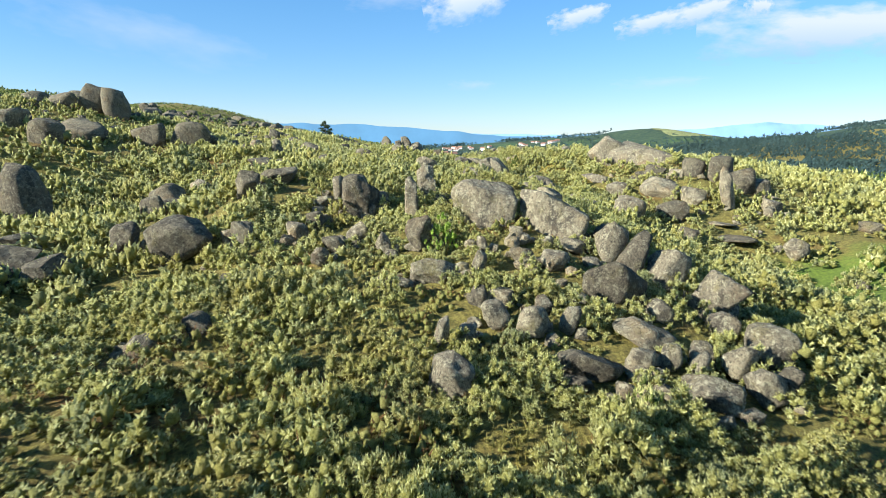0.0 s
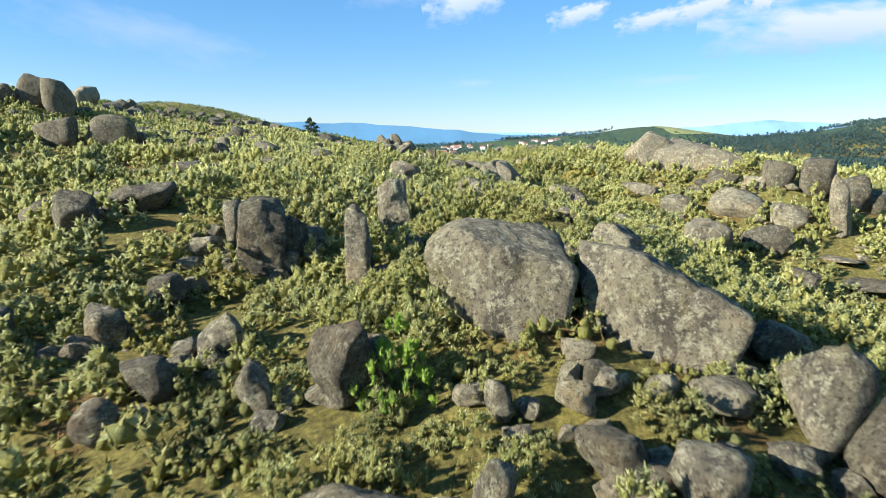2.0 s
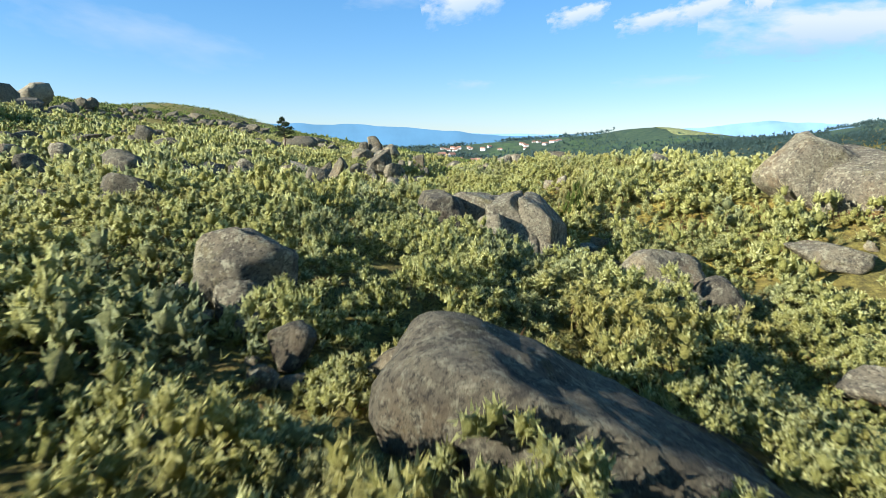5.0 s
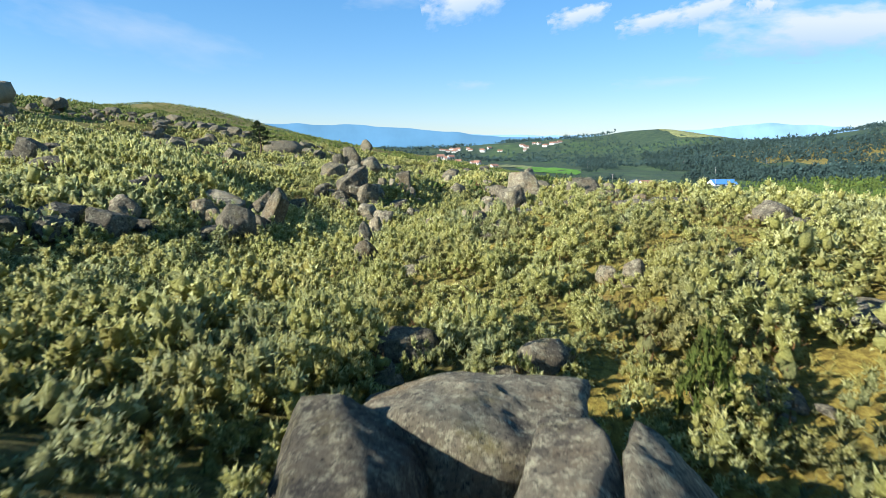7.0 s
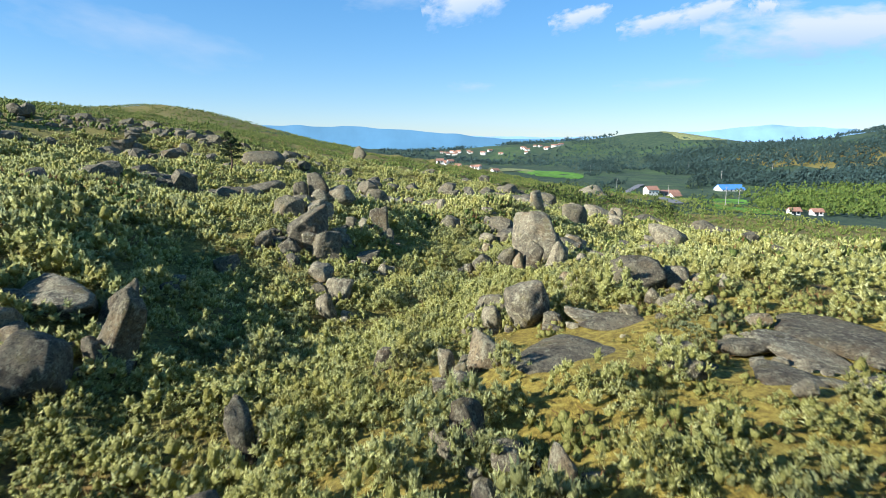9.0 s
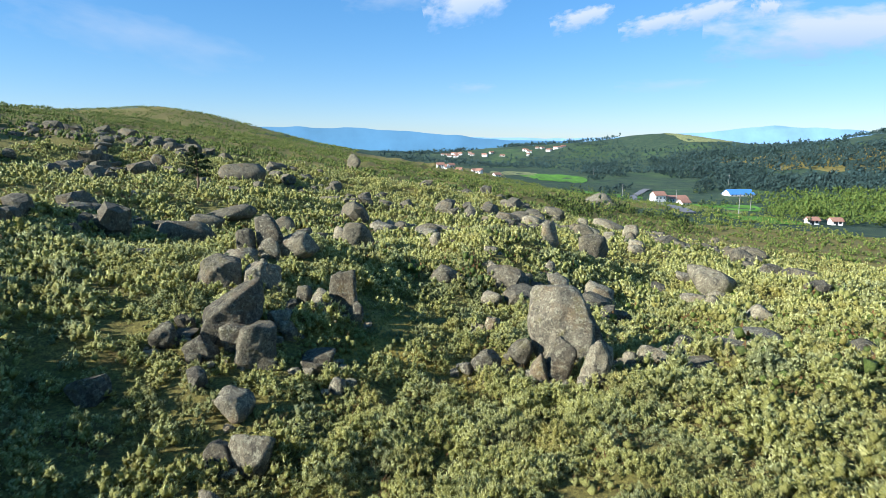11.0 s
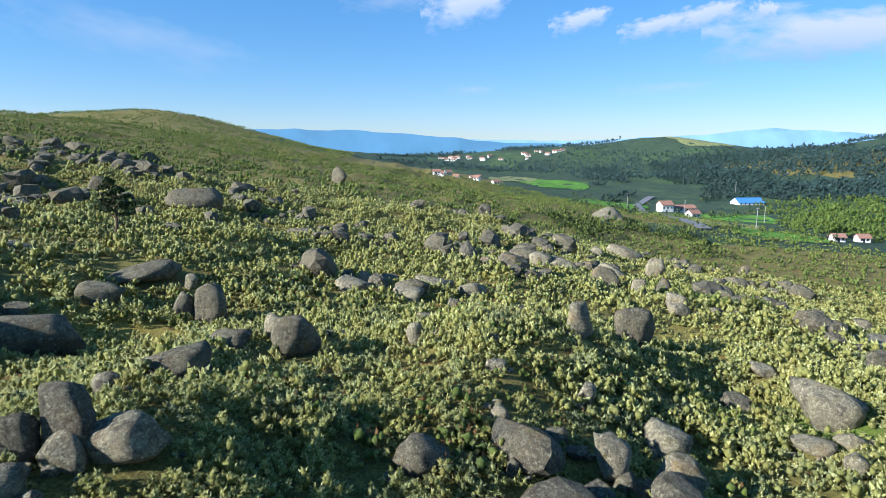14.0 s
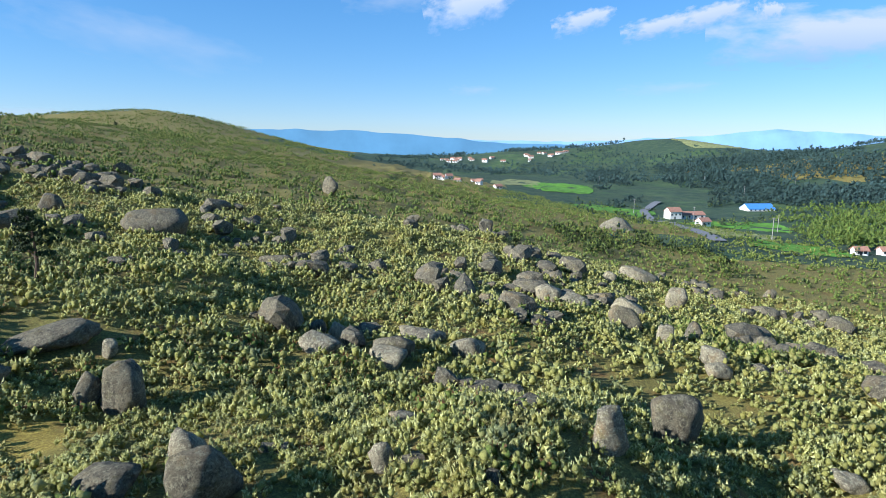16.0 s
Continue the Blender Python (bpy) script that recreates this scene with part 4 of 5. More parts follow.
near_forms = [shrub_form(rng, int(rng.integers(13, 18)), 8, 28, 0.075, slim=0.24, plump=1.3) for _ in range(8)]
mid_forms = [shrub_form(rng, int(rng.integers(7, 10)), 8, 12, 0.11, slim=0.3, plump=1.35) for _ in range(7)]
slope_forms = [shrub_form(rng, 4, 8, 6, 0.17, slim=0.36, plump=1.4) for _ in range(7)]
far_forms = [shrub_form(rng, 3, 8, 3, 0.2, slim=0.4, plump=1.5) for _ in range(6)]
dot_forms = [shrub_form(rng, 2, 8, 2, 0.24, slim=0.42, plump=1.3) for _ in range(5)]
LABEL = "pale yellow-green flowering broom covering the slope"
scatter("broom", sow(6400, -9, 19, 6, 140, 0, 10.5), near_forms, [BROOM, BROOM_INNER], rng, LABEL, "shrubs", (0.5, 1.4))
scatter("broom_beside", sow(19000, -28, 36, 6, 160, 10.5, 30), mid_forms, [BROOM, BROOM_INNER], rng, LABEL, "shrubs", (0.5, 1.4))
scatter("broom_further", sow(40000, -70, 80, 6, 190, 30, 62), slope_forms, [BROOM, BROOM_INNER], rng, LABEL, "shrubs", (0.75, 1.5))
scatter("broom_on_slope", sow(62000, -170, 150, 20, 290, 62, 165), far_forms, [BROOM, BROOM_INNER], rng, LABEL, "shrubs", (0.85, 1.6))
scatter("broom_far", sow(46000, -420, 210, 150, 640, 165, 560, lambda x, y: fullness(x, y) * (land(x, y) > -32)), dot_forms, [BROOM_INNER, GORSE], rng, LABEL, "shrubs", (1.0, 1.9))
hill_x, hill_y = rng.uniform(-1000, -120, 16000), rng.uniform(560, 1560, 16000)
on_hill = (waves(hill_x, hill_y, 45, 13) > -0.35) & (land(hill_x, hill_y) > -12)
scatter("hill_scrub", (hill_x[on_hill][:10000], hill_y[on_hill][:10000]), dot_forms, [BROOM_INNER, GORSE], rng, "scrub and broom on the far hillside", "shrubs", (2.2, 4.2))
scatter("gorse_on_slope", sow(9500, -170, 120, 40, 290, 24, 165, lambda x, y: np.clip(1.6 * waves(x, y, 15, 37) - 0.1, 0, 1)), far_forms, [GORSE, BROOM_INNER], rng,
        "dark green gorse patches across the slope", "shrubs", (0.9, 1.7))
scatter("bracken_on_slope", sow(14000, -120, 110, 110, 290, 18, 165, lambda x, y: np.clip(1.8 * waves(x, y, 11, 39) - 0.25, 0, 1)), far_forms, [BRACKEN, GORSE], rng,
        "brown bracken and heather patches across the slope", "shrubs", (0.7, 1.4))
low_forms = [shrub_form(rng, 7, 8, 5, 0.15, 0.6, 0.22, 0.2, 0.12, 1.4) for _ in range(5)]


def patches(size, seed, share):
    return lambda x, y: np.clip(share + 0.8 * waves(x, y, size, seed), 0, 1)


scatter("dry_bracken", sow(6000, -16, 26, 6, 140, 0, 20, patches(5, 21, 0.4)), low_forms, [BRACKEN, BROOM_INNER], rng,
        "dry rust-brown bracken and heather between shrubs", "shrubs", (0.6, 1.3))
scatter("gorse", sow(2600, -16, 26, 6, 140, 0, 20, patches(8, 31, 0.2)), low_forms, [GORSE, BROOM_INNER], rng,
        "low dark green gorse between the shrubs", "shrubs", (0.6, 1.3))


grass_forms = [shrub_form(rng, 4, 8, 9, 0.24, 0.6, 0.07, 0.15, 0.13, 0.18) for _ in range(5)]
scatter("dry_grass", sow(11000, -16, 26, 6, 140, 0, 19, patches(4, 35, 1.1)), grass_forms, [DRY_GRASS, BROOM_INNER], rng,
        "tussocks of dry yellow grass between shrubs", "grass", (0.6, 1.2))


def stand(x, y, rx, ry, n):
    """Places strewn over a patch."""
    r, a = np.sqrt(rng.uniform(0, 1, n)), rng.uniform(0, 2 * math.pi, n)
    return x + rx * r * np.cos(a), y + ry * r * np.sin(a)


scatter("gorse_thicket", stand(50, 206, 9, 13, 260), slope_forms, [GORSE, BROOM_INNER], rng, "dense dark green gorse thicket on the slope", "shrubs", (1.4, 2.4))
scatter("gorse_hollow", stand(30, 152, 6, 5, 60), slope_forms, [GORSE, BROOM_INNER], rng, "low green gorse in a grassy hollow", "shrubs", (0.8, 1.5))


def bush(name, x, y, r, h, mat, label, tufts=34, leaves=18, leaf=0.09):
    """A single bush: leafy crown on short stems."""
    v, f, flag = shrub_form(rng, tufts, 20, leaves, leaf / r, 0.8, 0.9, 0.2)
    crown = mesh_object(name, v * np.array([r, r, h]), f, [mat, BRIGHT if mat == BRIGHT else GORSE], smooth=True, indices=flag)
    crown.location = (x, y, float(ground_at(x, y)) - 0.1)
    part_stems("stems", crown, r * 0.5, h * 0.8)
    return tagged(crown, label, "shrub")


def part_stems(name, parent, r, h, n=6, thick=0.025):
    bm = bmesh.new()
    for _ in range(n):
        a = rng.uniform(0, 2 * math.pi)
        top = Vector((r * math.cos(a), r * math.sin(a), h * rng.uniform(0.7, 1)))
        ring = []
        for k, (p, w) in enumerate(((Vector((0, 0, -0.15)), thick), (top * 0.5 + Vector((0, 0, 0.1)), thick * 0.7), (top, thick * 0.3))):
            ring.append([bm.verts.new(p + Vector((w * math.cos(q * 1.571), w * math.sin(q * 1.571), 0))) for q in range(4)])
        for lo, hi in zip(ring, ring[1:]):
            for q in range(4):
                bm.faces.new((lo[q], lo[(q + 1) % 4], hi[(q + 1) % 4], hi[q]))
    return part(name, bm, BARK, parent)


def part(name, bm, material, parent, label=""):
    me = bpy.data.meshes.new(name)
    bm.to_mesh(me)
    bm.free()
    me.materials.append(material)
    ob = new(name, me)
    ob.parent = parent
    return tagged(ob, label)


bush("bright_bush", -0.1, 26.2, 0.95, 1.5, BRIGHT, "bright green leafy bush below the split boulder", 60, 26, 0.07)
bush("dark_bush", 8.0, 66.2, 0.75, 1.8, GORSE, "dense dark green bush beside cracked granite dome", 44, 22)
bush("white_broom", 5.4, 14.6, 0.75, 1.4, BROOM, "pale flowering broom bush standing above the others", 36, 20)
bush("round_bush", 9.0, 68.6, 0.6, 1.0, GORSE, "green gorse bush in front of low rocks")
bush("green_bush", 12.0, 46.2, 0.9, 0.9, GORSE, "low bright green broom bush beside granite slabs")


# ---- loose stones ----
def stones():
    verts, faces, count = [], [], 0
    for bx, by, rw, rd, h in BOULDERS:
        if by > 150 or abs(bx - 4) > 30:
            continue
        for _ in range(3):
            a, s = rng.uniform(0, 2 * math.pi), rng.uniform(0.2, 0.75)
            x, y = bx + (rw + s * 0.6) * math.cos(a), by + (rd + s * 0.6) * math.sin(a)
            v, f = rock_form(rng, s, s * rng.uniform(0.6, 1), s * rng.uniform(0.5, 0.9), 2, None, 5)
            verts.append(v + np.array([x, y, float(ground_at(x, y)) - 0.06]))
            faces.append(f + count)
            count += len(v)
    ob = mesh_object("loose_stones", np.concatenate(verts), np.concatenate(faces), [ROCK], smooth=False)
    tagged(ob, "small loose granite stones around the boulders", "stones", kind="stuff")


stones()


def outcrops():
    """Rock breaking through the heath away from the flight's line, in clusters."""
    verts, faces, count = [], [], 0
    x, y = rng.uniform(-130, 90, 9000), rng.uniform(25, 300, 9000)
    d = nearest_pass(x, y)
    ok = (d > 18) & (np.abs(x) < (y + 6) * 0.85) & (waves(x, y, 17, 41) + 0.55 * waves(x, y, 6, 42) > 0.32 + 0.003 * np.maximum(0, x + 10))
    ok &= clear_of_rocks(x, y, 0.3)
    x, y = x[ok][:800], y[ok][:800]
    for px, py in zip(x, y):
        s = rng.uniform(0.9, 2.1) * (1.7 if rng.uniform() < 0.25 else 1) * (1 + min(max(0, py - 125) / 60, 0.7))
        v, f = rock_form(rng, s, s * rng.uniform(0.6, 1.1), s * rng.uniform(0.4, 0.85), 2, None, 6)
        a = rng.uniform(0, 6.28)
        v = np.stack([v[:, 0] * math.cos(a) - v[:, 1] * math.sin(a), v[:, 0] * math.sin(a) + v[:, 1] * math.cos(a), v[:, 2]], -1)
        verts.append(v + np.array([px, py, float(ground_at(px, py)) - 0.12 * s]))
        faces.append(f + count)
        count += len(v)
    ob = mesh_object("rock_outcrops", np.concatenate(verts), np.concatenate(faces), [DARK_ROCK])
    tagged(ob, "clusters of grey granite rocks breaking through the heath", "rocks", kind="stuff")


outcrops()


# ---- valley and distance ----
def ridge(name, points, y, material, label, rough=0.02):
    """A far range of mountains as a backdrop: x and height pairs along it."""
    xs = np.linspace(points[0][0], points[-1][0], 240)
    hs = np.interp(xs, [p[0] for p in points], [p[1] for p in points])
    hs = hs + 9 * waves(xs, xs * 0, 240, 51) + 4 * waves(xs, xs * 0, 80, 52)
    rows = [(0.0, -70), (60.0, None), (500.0, -70)]
    v = np.concatenate([np.stack([xs, np.full_like(xs, y) + dy, hs if b is None else np.full_like(xs, b)], -1) for dy, b in rows])
    n = len(xs)
    i = np.arange(n - 1)
    f = np.concatenate([np.stack([i + k * n, i + 1 + k * n, i + 1 + (k + 1) * n, i + (k + 1) * n], -1) for k in (0, 1)])
    return tagged(mesh_object(name, v, f, [material], smooth=True), label, "mountains", kind="structure")


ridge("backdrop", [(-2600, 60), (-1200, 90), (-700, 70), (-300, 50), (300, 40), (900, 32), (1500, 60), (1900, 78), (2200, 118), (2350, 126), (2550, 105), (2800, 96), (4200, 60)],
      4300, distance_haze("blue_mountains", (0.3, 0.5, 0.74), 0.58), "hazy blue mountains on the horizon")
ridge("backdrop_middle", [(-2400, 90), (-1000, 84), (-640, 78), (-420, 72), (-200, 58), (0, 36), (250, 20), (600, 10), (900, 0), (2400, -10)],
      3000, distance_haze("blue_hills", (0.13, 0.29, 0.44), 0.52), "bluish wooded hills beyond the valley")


# ---- clouds ----
def cloud_stuff(name, bottom, top, thick):
    k = Mat(name, 1.0)
    sep = k.n.new("ShaderNodeSeparateXYZ")
    k.link(k.co, sep.inputs[0])
    puffs = k.noise(1.5, 7, 0.55, (1.5, 1, 1))
    length = k.n.new("ShaderNodeVectorMath")
    length.operation = "LENGTH"
    flat = k.n.new("ShaderNodeVectorMath")
    flat.operation = "MULTIPLY"
    flat.inputs[1].default_value = (1, 0, 1)
    k.link(k.co, flat.inputs[0])
    k.link(flat.outputs[0], length.inputs[0])
    body = k.n.new("ShaderNodeMath")
    body.operation = "SUBTRACT"
    k.link(puffs, body.inputs[0])
    fall = k.n.new("ShaderNodeMath")
    fall.operation = "MULTIPLY"
    fall.inputs[1].default_value = 0.46
    k.link(length.outputs["Value"], fall.inputs[0])
    k.link(fall.outputs[0], body.inputs[1])
    dense = k.step(body.outputs[0], 0.02, thick)
    # shade of the cloud's underside, put into the glow by height
    tone = k.ramp(k.step(sep.outputs["Z"], -0.8, 0.6), (0.0, bottom), (0.75, top))
    glow = k.n.new("ShaderNodeEmission")
    k.link(tone, glow.inputs["Color"])
    clear = k.n.new("ShaderNodeBsdfTransparent")
    both = k.n.new("ShaderNodeMixShader")
    k.link(dense, both.inputs[0])
    k.link(clear.outputs[0], both.inputs[1])
    k.link(glow.outputs[0], both.inputs[2])
    k.link(both.outputs[0], k.n["Material Output"].inputs["Surface"])
    return k.m


CLOUD = cloud_stuff("bright_cloud", (0.2, 0.28, 0.4), (0.35, 0.37, 0.4), 0.3)
WISP = cloud_stuff("thin_cloud", (0.3, 0.33, 0.37), (0.34, 0.36, 0.38), 1.7)


def cloud(x, z, w, h, tilt, material, label):
    """A far cloud bank in front of the sky, bulging towards the valley."""
    u, t = np.meshgrid(np.linspace(-1, 1, 33), np.linspace(-1, 1, 17))
    v = np.stack([u, -0.35 * np.sqrt(np.maximum(0, 1.9 - u**2 - t**2)) + 0.04 * waves(u, t, 0.3, 71), t], -1).reshape(-1, 3)
    i = np.arange(33 * 17).reshape(17, 33)
    f = np.stack([i[:-1, :-1], i[:-1, 1:], i[1:, 1:], i[1:, :-1]], -1).reshape(-1, 4)
    ob = mesh_object("backdrop_cloud", v, f, [material], smooth=True)
    ob.matrix_world = pose(x, 3900, z, 0, -tilt, 0) @ Matrix.Diagonal((w / 2, h / 2, h / 2, 1))
    return tagged(ob, label, "cloud", "clouds over the valley", "structure")


cloud(2425, 665, 1711, 388, 1, CLOUD, "large white cumulus cloud with grey-blue underside")
cloud(849, 752, 408, 147, 14, CLOUD, "small bright white fair-weather cloud")
cloud(1298, 718, 466, 140, 12, CLOUD, "small white ragged cloud")
cloud(1596, 779, 505, 171, 14, CLOUD, "small white ragged cloud")
cloud(1965, 813, 194, 132, 0, CLOUD, "small white cloud puff")
cloud(159, 825, 583, 241, 12, CLOUD, "white cloud with ragged lower edge")
cloud(-335, 851, 583, 140, 0, WISP, "thin white cloud streak")
cloud(185, 339, 311, 77, 0, WISP, "faint thin cloud near the horizon")
cloud(1394, 357, 661, 93, 3, WISP, "faint thin cloud near the horizon")
cloud(-2610, 195, 855, 85, -2, WISP, "faint thin cloud near the horizon")
cloud(1883, 548, 350, 93, 0, WISP, "thin ragged cloud shred")
cloud(-1910, 655, 1633, 350, -14, WISP, "faint thin cloud veil")


# ---- woods, fields and houses of the valley ----
def field(name, x, y, w, d, turn, material, label):
    """A meadow laid on the ground."""
    u, t = np.meshgrid(np.linspace(-1, 1, 24), np.linspace(-1, 1, 24))
    k = 1 / np.maximum(1, (np.abs(u) ** 4 + np.abs(t) ** 4) ** 0.25)
    lx, ly = u * k * w / 2, t * k * d / 2
    wob = 1 + 0.12 * waves(u * 9 + x, t * 9 + y, 4, 81)
    c, s = math.cos(radians(turn)), math.sin(radians(turn))
    px, py = x + (lx * c - ly * s) * wob, y + (lx * s + ly * c) * wob
    v = np.stack([px, py, ground_at(px, py) + 0.35], -1).reshape(-1, 3)
    i = np.arange(576).reshape(24, 24)
    f = np.stack([i[:-1, :-1], i[:-1, 1:], i[1:, 1:], i[1:, :-1]], -1).reshape(-1, 4)
    return tagged(mesh_object(name, v, f, [material], smooth=True), label, "meadow", kind="structure")


field("meadow", 135, 790, 75, 150, -12, MEADOW, "dark green meadow between woods")
field("meadow", 95, 830, 50, 180, -12, OCHRE, "yellow-green pasture in the valley")
field("meadow", 138, 570, 60, 90, -25, MEADOW, "green meadow beside the road")
field("meadow", 182, 505, 34, 50, -10, MEADOW, "bright green meadow below the farmhouse")
field("meadow", 208, 500, 34, 60, -20, MEADOW, "bright green meadow near the hall")
field("meadow", 152, 412, 36, 44, -30, OCHRE, "yellow-green pasture at the foot of the slope")
field("meadow", 560, 1350, 150, 220, -8, OCHRE, "pale dry grass on a rounded hilltop")
field("meadow", 158, 372, 40, 36, -20, MEADOW, "bright green meadow at the foot of the slope")


def tree_forms(n, tufts, leaves, leaf, wide, tall):
    return [shrub_form(rng, tufts, 8, leaves, leaf, wide, tall, 0.3, plump=1.2) for _ in range(n)]


def strew(n, x0, x1, y0, y1, rule):
    x, y = rng.uniform(x0, x1, n), rng.uniform(y0, y1, n)
    ok = rule(x, y)
    return x[ok], y[ok]


round_trees = tree_forms(5, 4, 6, 0.26, 0.5, 1.1)
small_trees = tree_forms(4, 1, 4, 0.5, 0.5, 1.2)
wood_trees = tree_forms(5, 2, 4, 0.4, 0.5, 1.1)


def dark_woods(x, y):
    lane = np.abs(x - (60 + 0.24 * y)) < 26
    return (x > 20 + 0.2 * y) & (waves(x, y, 90, 91) + 0.5 * waves(x, y, 30, 92) > -0.12) & ~((x < 250) & (y < 600)) & ~lane & (np.hypot(x - 260, y - 600) > 42) & (land(x, y) < 15)


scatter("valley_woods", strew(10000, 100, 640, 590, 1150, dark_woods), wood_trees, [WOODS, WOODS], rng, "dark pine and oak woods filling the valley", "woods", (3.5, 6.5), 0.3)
scatter("hill_woods", strew(17000, 350, 1250, 480, 1300, lambda x, y: (waves(x, y, 110, 93) > -0.45) & (land(x, y) > -36) & ~((x < 720) & (y > 1130))), small_trees, [WOODS, HAZED_WOODS], rng,
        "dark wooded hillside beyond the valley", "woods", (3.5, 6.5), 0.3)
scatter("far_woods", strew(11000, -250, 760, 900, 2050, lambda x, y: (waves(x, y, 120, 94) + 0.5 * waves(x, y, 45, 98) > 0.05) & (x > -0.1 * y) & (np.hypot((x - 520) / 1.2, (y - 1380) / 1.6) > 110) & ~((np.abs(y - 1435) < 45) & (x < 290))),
        small_trees, [HAZED_WOODS, WOODS], rng, "distant haze-blue woods around the villages", "woods", (4, 6.5), 0.3)
scatter("spring_woods", strew(1500, 170, 400, 370, 590, lambda x, y: (x - 165 > (y - 360) * 0.42) & (waves(x, y, 40, 95) > -0.5) & (np.hypot(x - 208, y - 500) > 32)),
        round_trees, [SPRING, GORSE], rng, "fresh green spring trees along the valley", "woods", (3.5, 6), 0.3)
scatter("valley_hedges", strew(900, 60, 260, 330, 640, lambda x, y: (x > 25 + 0.12 * y) & (waves(x, y, 25, 96) > 0.3) & (np.hypot(x - 172, y - 545) > 22) & (np.hypot(x - 260, y - 600) > 26)),
        round_trees, [GORSE, WOODS], rng, "hedges and scattered trees along the fields", "hedges", (2, 4), 0.2)
scatter("slope_oaks", strew(220, 44, 100, 290, 345, lambda x, y: waves(x, y, 14, 97) > 0.05), round_trees, [GORSE, PINE], rng,
        "small dark oaks scattered at the foot of the slope", "trees", (2.2, 4.2), 0.2)


def pine(x, y, h, spread, bare, label):
    """A lone pine: tapered trunk with limbs under a ragged crown."""
    bm = bmesh.new()

    def limb(points, w0, w1, sides=7):
        rings = []
        for k, p in enumerate(points):
            w = w0 + (w1 - w0) * k / (len(points) - 1)
            rings.append([bm.verts.new(Vector(p) + Vector((w * math.cos(2 * math.pi * q / sides), w * math.sin(2 * math.pi * q / sides), 0))) for q in range(sides)])
        for lo, hi in zip(rings, rings[1:]):
            for q in range(sides):
                bm.faces.new((lo[q], lo[(q + 1) % sides], hi[(q + 1) % sides], hi[q]))

    limb([(0, 0, -0.3), (0.05 * h, 0, 0.3 * h), (0.02 * h, 0.03 * h, 0.65 * h), (0.03 * h, 0, 0.95 * h)], 0.035 * h, 0.008 * h)
    leafs, leaf_faces, flags, count = [], [], [], 0
    for k in range(16):
        a, z = k * 2.4, (bare + (1 - bare) * (k + 0.5) / 16) * h
        reach = spread * (1.05 - 0.75 * ((z / h - bare) / (1 - bare)) ** 1.5) * rng.uniform(0.7, 1.15)
        tip = Vector((reach * math.cos(a), reach * math.sin(a), z + 0.12 * h * rng.uniform(0.1, 1)))
        limb([(0.03 * h, 0, z - 0.04 * h), tip * 0.55 + Vector((0, 0, z * 0.44)), tip], 0.012 * h, 0.004 * h, 5)
        for share in (0.5, 0.8, 1.0):
            v, f, flag = shrub_form(rng, 6, 20, 8, 0.22, 0.6, 0.4, 0.2)
            c = np.array([tip.x * share, tip.y * share, z + (tip.z - z) * share - 0.1])
            leafs.append(v * spread * 0.5 + c)
            leaf_faces.append(f + count)
            count += len(v)
            flags.append(flag)
    root = new("pine_tree")
    root.location = (x, y, float(ground_at(x, y)))
    part("trunk", bm, BARK, root)
    mesh_object("crown", np.concatenate(leafs), np.concatenate(leaf_faces), [PINE, PINE], smooth=True, indices=np.concatenate(flags), parent=root)
    return tagged(root, label, "tree", "pines on the heath")


pine(-37, 187.5, 7.0, 2.3, 0.38, "lone dark green pine with bare lower trunk on heath")
pine(24.5, 262, 4.2, 1.8, 0.1, "small bushy pine on the open slope")
for tx, ty, th in ((-385, 801, 7), (-352, 780, 8), (-430, 815, 7), (-500, 830, 8), (-560, 800, 7)):
    pine(tx, ty, th, 3.0, 0.25, "small dark pine on the skyline of the hill")


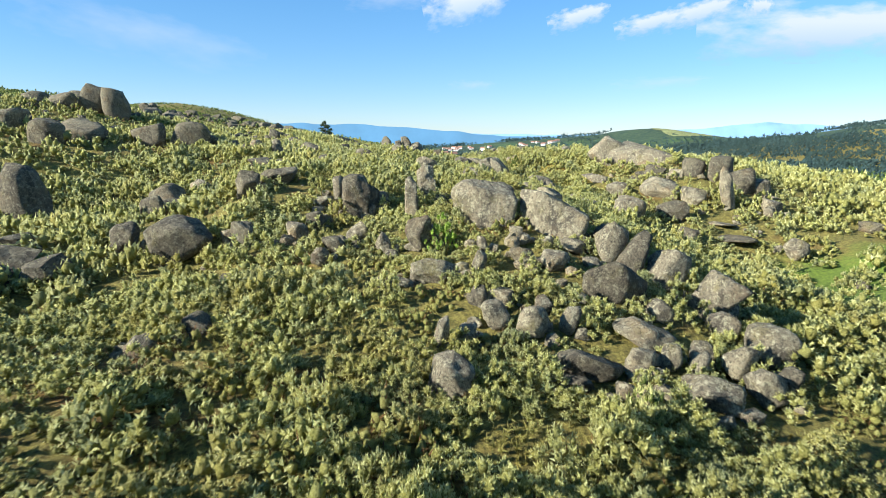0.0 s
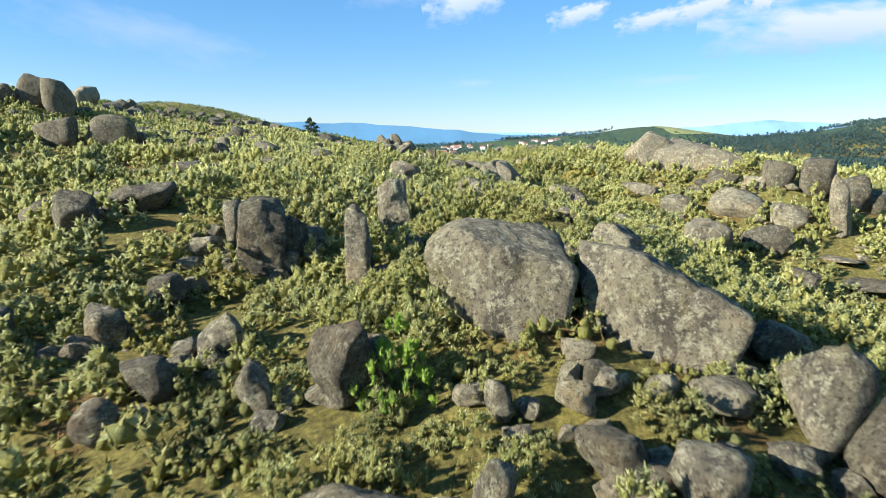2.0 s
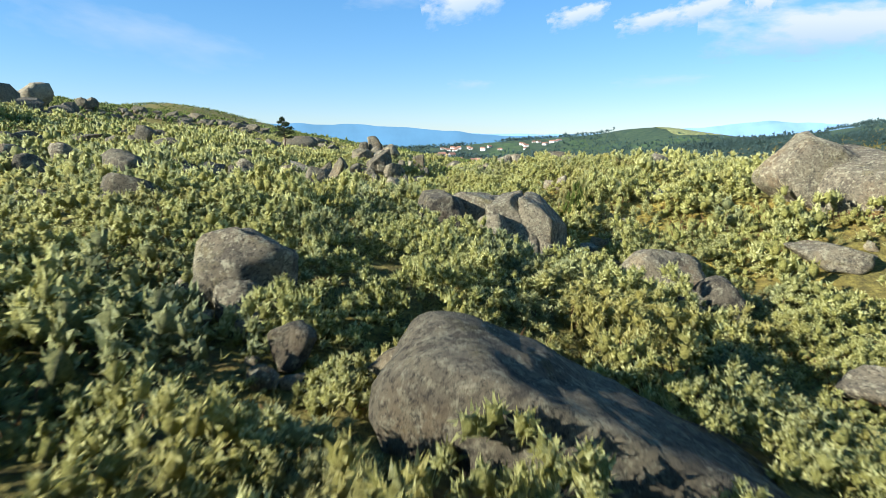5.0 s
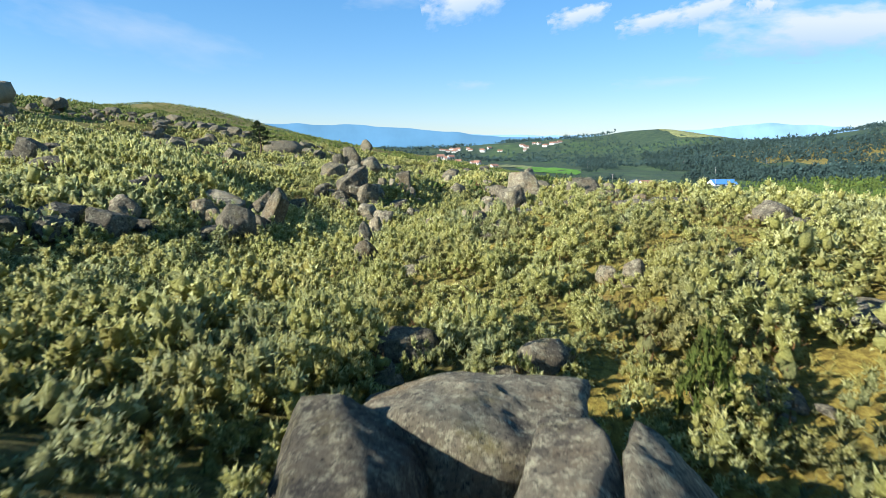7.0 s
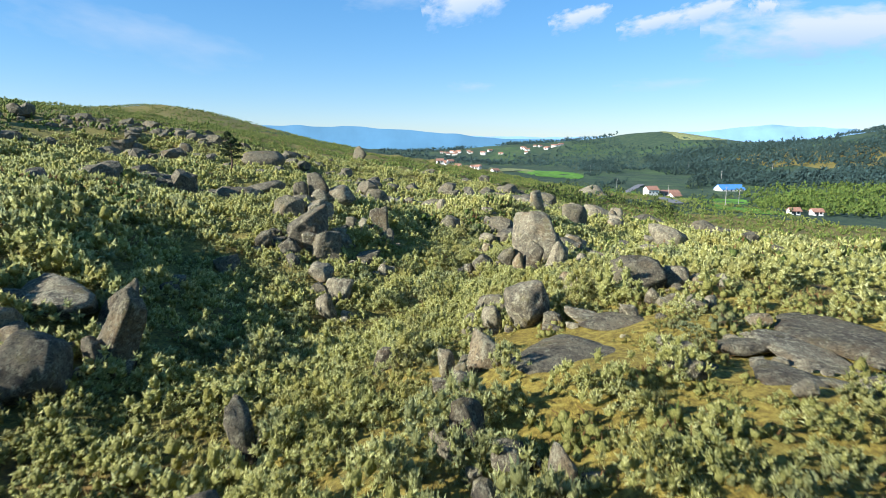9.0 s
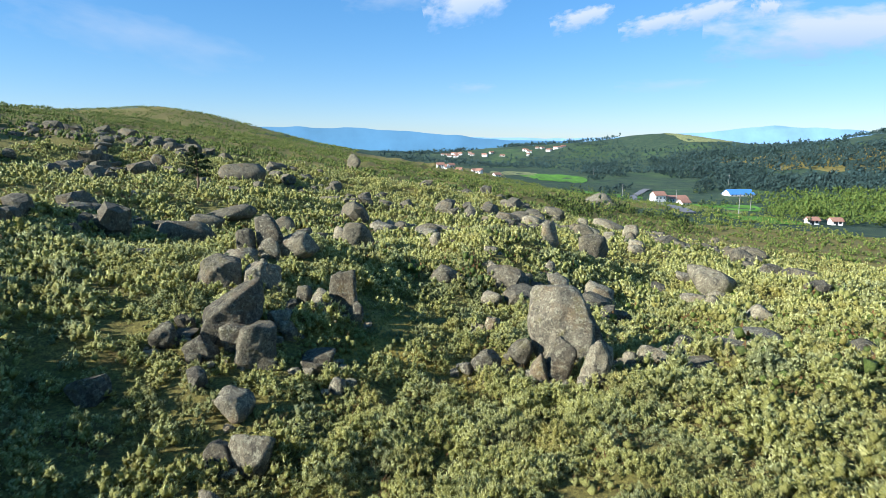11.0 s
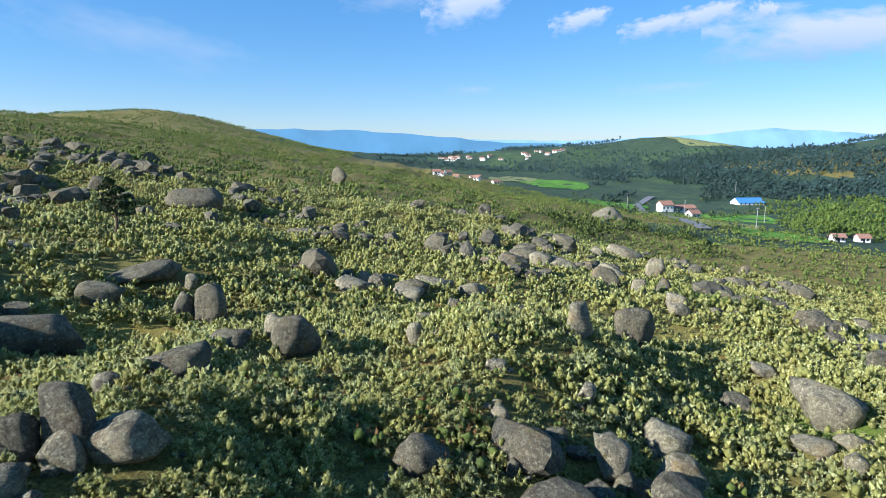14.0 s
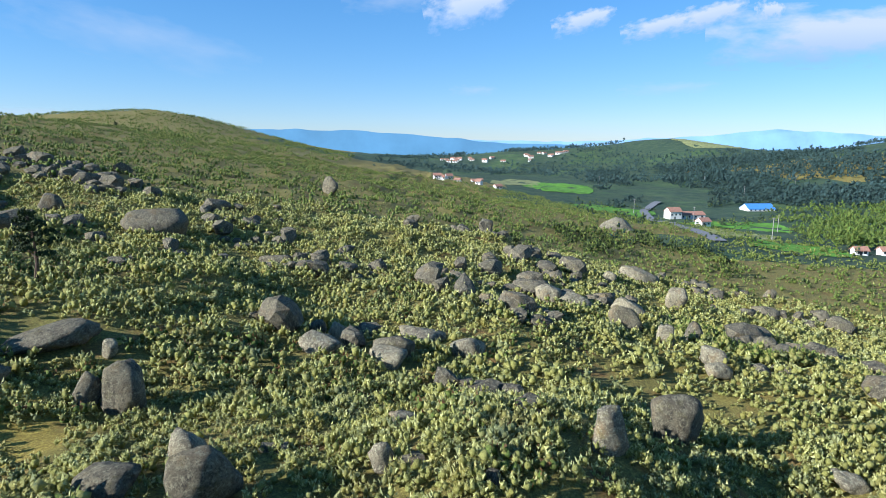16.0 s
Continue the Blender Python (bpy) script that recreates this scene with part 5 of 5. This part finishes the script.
def gable_house(name, x, y, w, d, h, turn, roof_mat, label, windows=3, pitch=0.32):
    """A plain rendered house with gable roof, windows and a door."""
    bm = bmesh.new()
    c = [(-w / 2, -d / 2), (w / 2, -d / 2), (w / 2, d / 2), (-w / 2, d / 2)]
    lo, hi = [bm.verts.new((*p, -3)) for p in c], [bm.verts.new((*p, h)) for p in c]
    peak = [bm.verts.new((-w / 2, 0, h + pitch * d)), bm.verts.new((w / 2, 0, h + pitch * d))]
    for k in range(4):
        ring = [lo[k], lo[(k + 1) % 4], hi[(k + 1) % 4], hi[k]]
        if k == 1:
            ring.insert(3, peak[1])
        if k == 3:
            ring.insert(3, peak[0])
        bm.faces.new(ring)
    root = new(name)
    root.matrix_world = pose(x, y, float(land(x, y)), 0, 0, turn)
    wall = part("wall", bm, PLASTER, root)
    bm = bmesh.new()
    over, thick = 0.5, 0.22
    for s in (-1, 1):
        a = [(-w / 2 - over, s * (d / 2 + over), h - pitch * 2 * over), (w / 2 + over, s * (d / 2 + over), h - pitch * 2 * over), (w / 2 + over, 0, h + pitch * d + 0.1), (-w / 2 - over, 0, h + pitch * d + 0.1)]
        low, up = [bm.verts.new(p) for p in a], [bm.verts.new((p[0], p[1], p[2] + thick)) for p in a]
        bm.faces.new(low)
        bm.faces.new(up)
        for k in range(4):
            bm.faces.new((low[k], low[(k + 1) % 4], up[(k + 1) % 4], up[k]))
    bmesh.ops.recalc_face_normals(bm, faces=bm.faces)
    part("roof", bm, roof_mat, root)

    def opening(kind, px, pz, ow, oh):
        bm = bmesh.new()
        bmesh.ops.create_cube(bm, size=1, matrix=Matrix.Translation((px, -d / 2, pz)) @ Matrix.Diagonal((ow, 0.12, oh, 1)))
        part(kind, bm, DARK_PANE, wall)

    for k in range(windows):
        opening("window", -w / 2 + w * (k + 0.5) / windows, h * 0.62, min(1.3, w / windows * 0.5), 1.2)
    opening("door", -w * 0.08, 1.0, 1.0, 2.0)
    return tagged(root, label, "house", "houses in the valley")


gable_house("farmhouse", 170, 541, 9, 8, 5.5, 12, CLAY, "white farmhouse with clay tile roof beside the road")
gable_house("barn", 183, 549, 24, 9, 3.2, 8, CLAY, "long low barn with orange clay roof", 5, 0.22)
gable_house("blue_roofed_hall", 262, 602, 22, 13, 1.8, 5, BLUE_SHEET, "pale hall with bright blue sheet metal roof", 6, 0.28)
gable_house("stone_hut", 168, 487, 7, 6, 3.5, 20, CLAY, "small ochre farm building near the meadow", 2)
for hx, hy in ((182, 368), (196, 372)):
    gable_house("house", hx, hy, 5, 4, 2.2, rng.uniform(-20, 20), CLAY, "small pale house at the foot of the slope", 2)
for k in range(30):
    hx = rng.uniform(0, 140) if k < 18 else rng.uniform(180, 275)
    hy = 1430 + rng.uniform(-40, 60) - 0.1 * hx
    gable_house("house", hx, hy, rng.uniform(6, 11), rng.uniform(5, 7), rng.uniform(2.2, 4.0), rng.uniform(-30, 30), CLAY, "white village house with red clay roof", 3)
for k in range(8):
    gable_house("house", rng.uniform(0, 60), rng.uniform(620, 720), rng.uniform(5, 8), 5, rng.uniform(2.5, 3.5), rng.uniform(-30, 30), CLAY, "small pale hamlet house among trees", 2)


def lane(points, width):
    """A road draped over the valley floor."""
    t = np.linspace(0, len(points) - 1, 90)
    px, py = (np.interp(t, range(len(points)), [p[k] for p in points]) for k in (0, 1))
    for _ in range(12):
        px[1:-1], py[1:-1] = (px[:-2] + px[1:-1] + px[2:]) / 3, (py[:-2] + py[1:-1] + py[2:]) / 3
    dx, dy = np.gradient(px), np.gradient(py)
    n = np.hypot(dx, dy)
    rows = [np.stack([px - dy / n * o, py + dx / n * o, land(px, py) + 0.7], -1) for o in (-width / 2, width / 2)]
    i = np.arange(89)
    f = np.stack([i, i + 1, i + 91, i + 90], -1)
    return tagged(mesh_object("road", np.concatenate(rows), f, [ASPHALT]), "grey asphalt road winding through the valley", "road", kind="structure")


lane([(205, 665), (186, 634), (170, 603), (156, 560), (143, 505), (136, 462), (128, 418), (124, 370)], 6.5)


def utility_pole(x, y, h):
    bm = bmesh.new()
    bmesh.ops.create_cone(bm, cap_ends=True, segments=8, radius1=0.2, radius2=0.12, depth=h, matrix=Matrix.Translation((0, 0, h / 2)))
    root = new("utility_pole")
    root.location = (x, y, float(land(x, y)) - 0.2)
    part("pole", bm, POLE, root)
    bm = bmesh.new()
    bmesh.ops.create_cube(bm, size=1, matrix=Matrix.Translation((0, 0, h - 0.6)) @ Matrix.Diagonal((1.8, 0.14, 0.16, 1)))
    part("crossarm", bm, POLE, root)
    return tagged(root, "grey wooden utility pole with crossarm", "utility pole", "poles in the valley")


for ux, uy in ((147, 556), (176, 520), (205, 470), (160, 395), (300, 700), (330, 860), (210, 900), (420, 820), (250, 380)):
    utility_pole(ux, uy, 11)
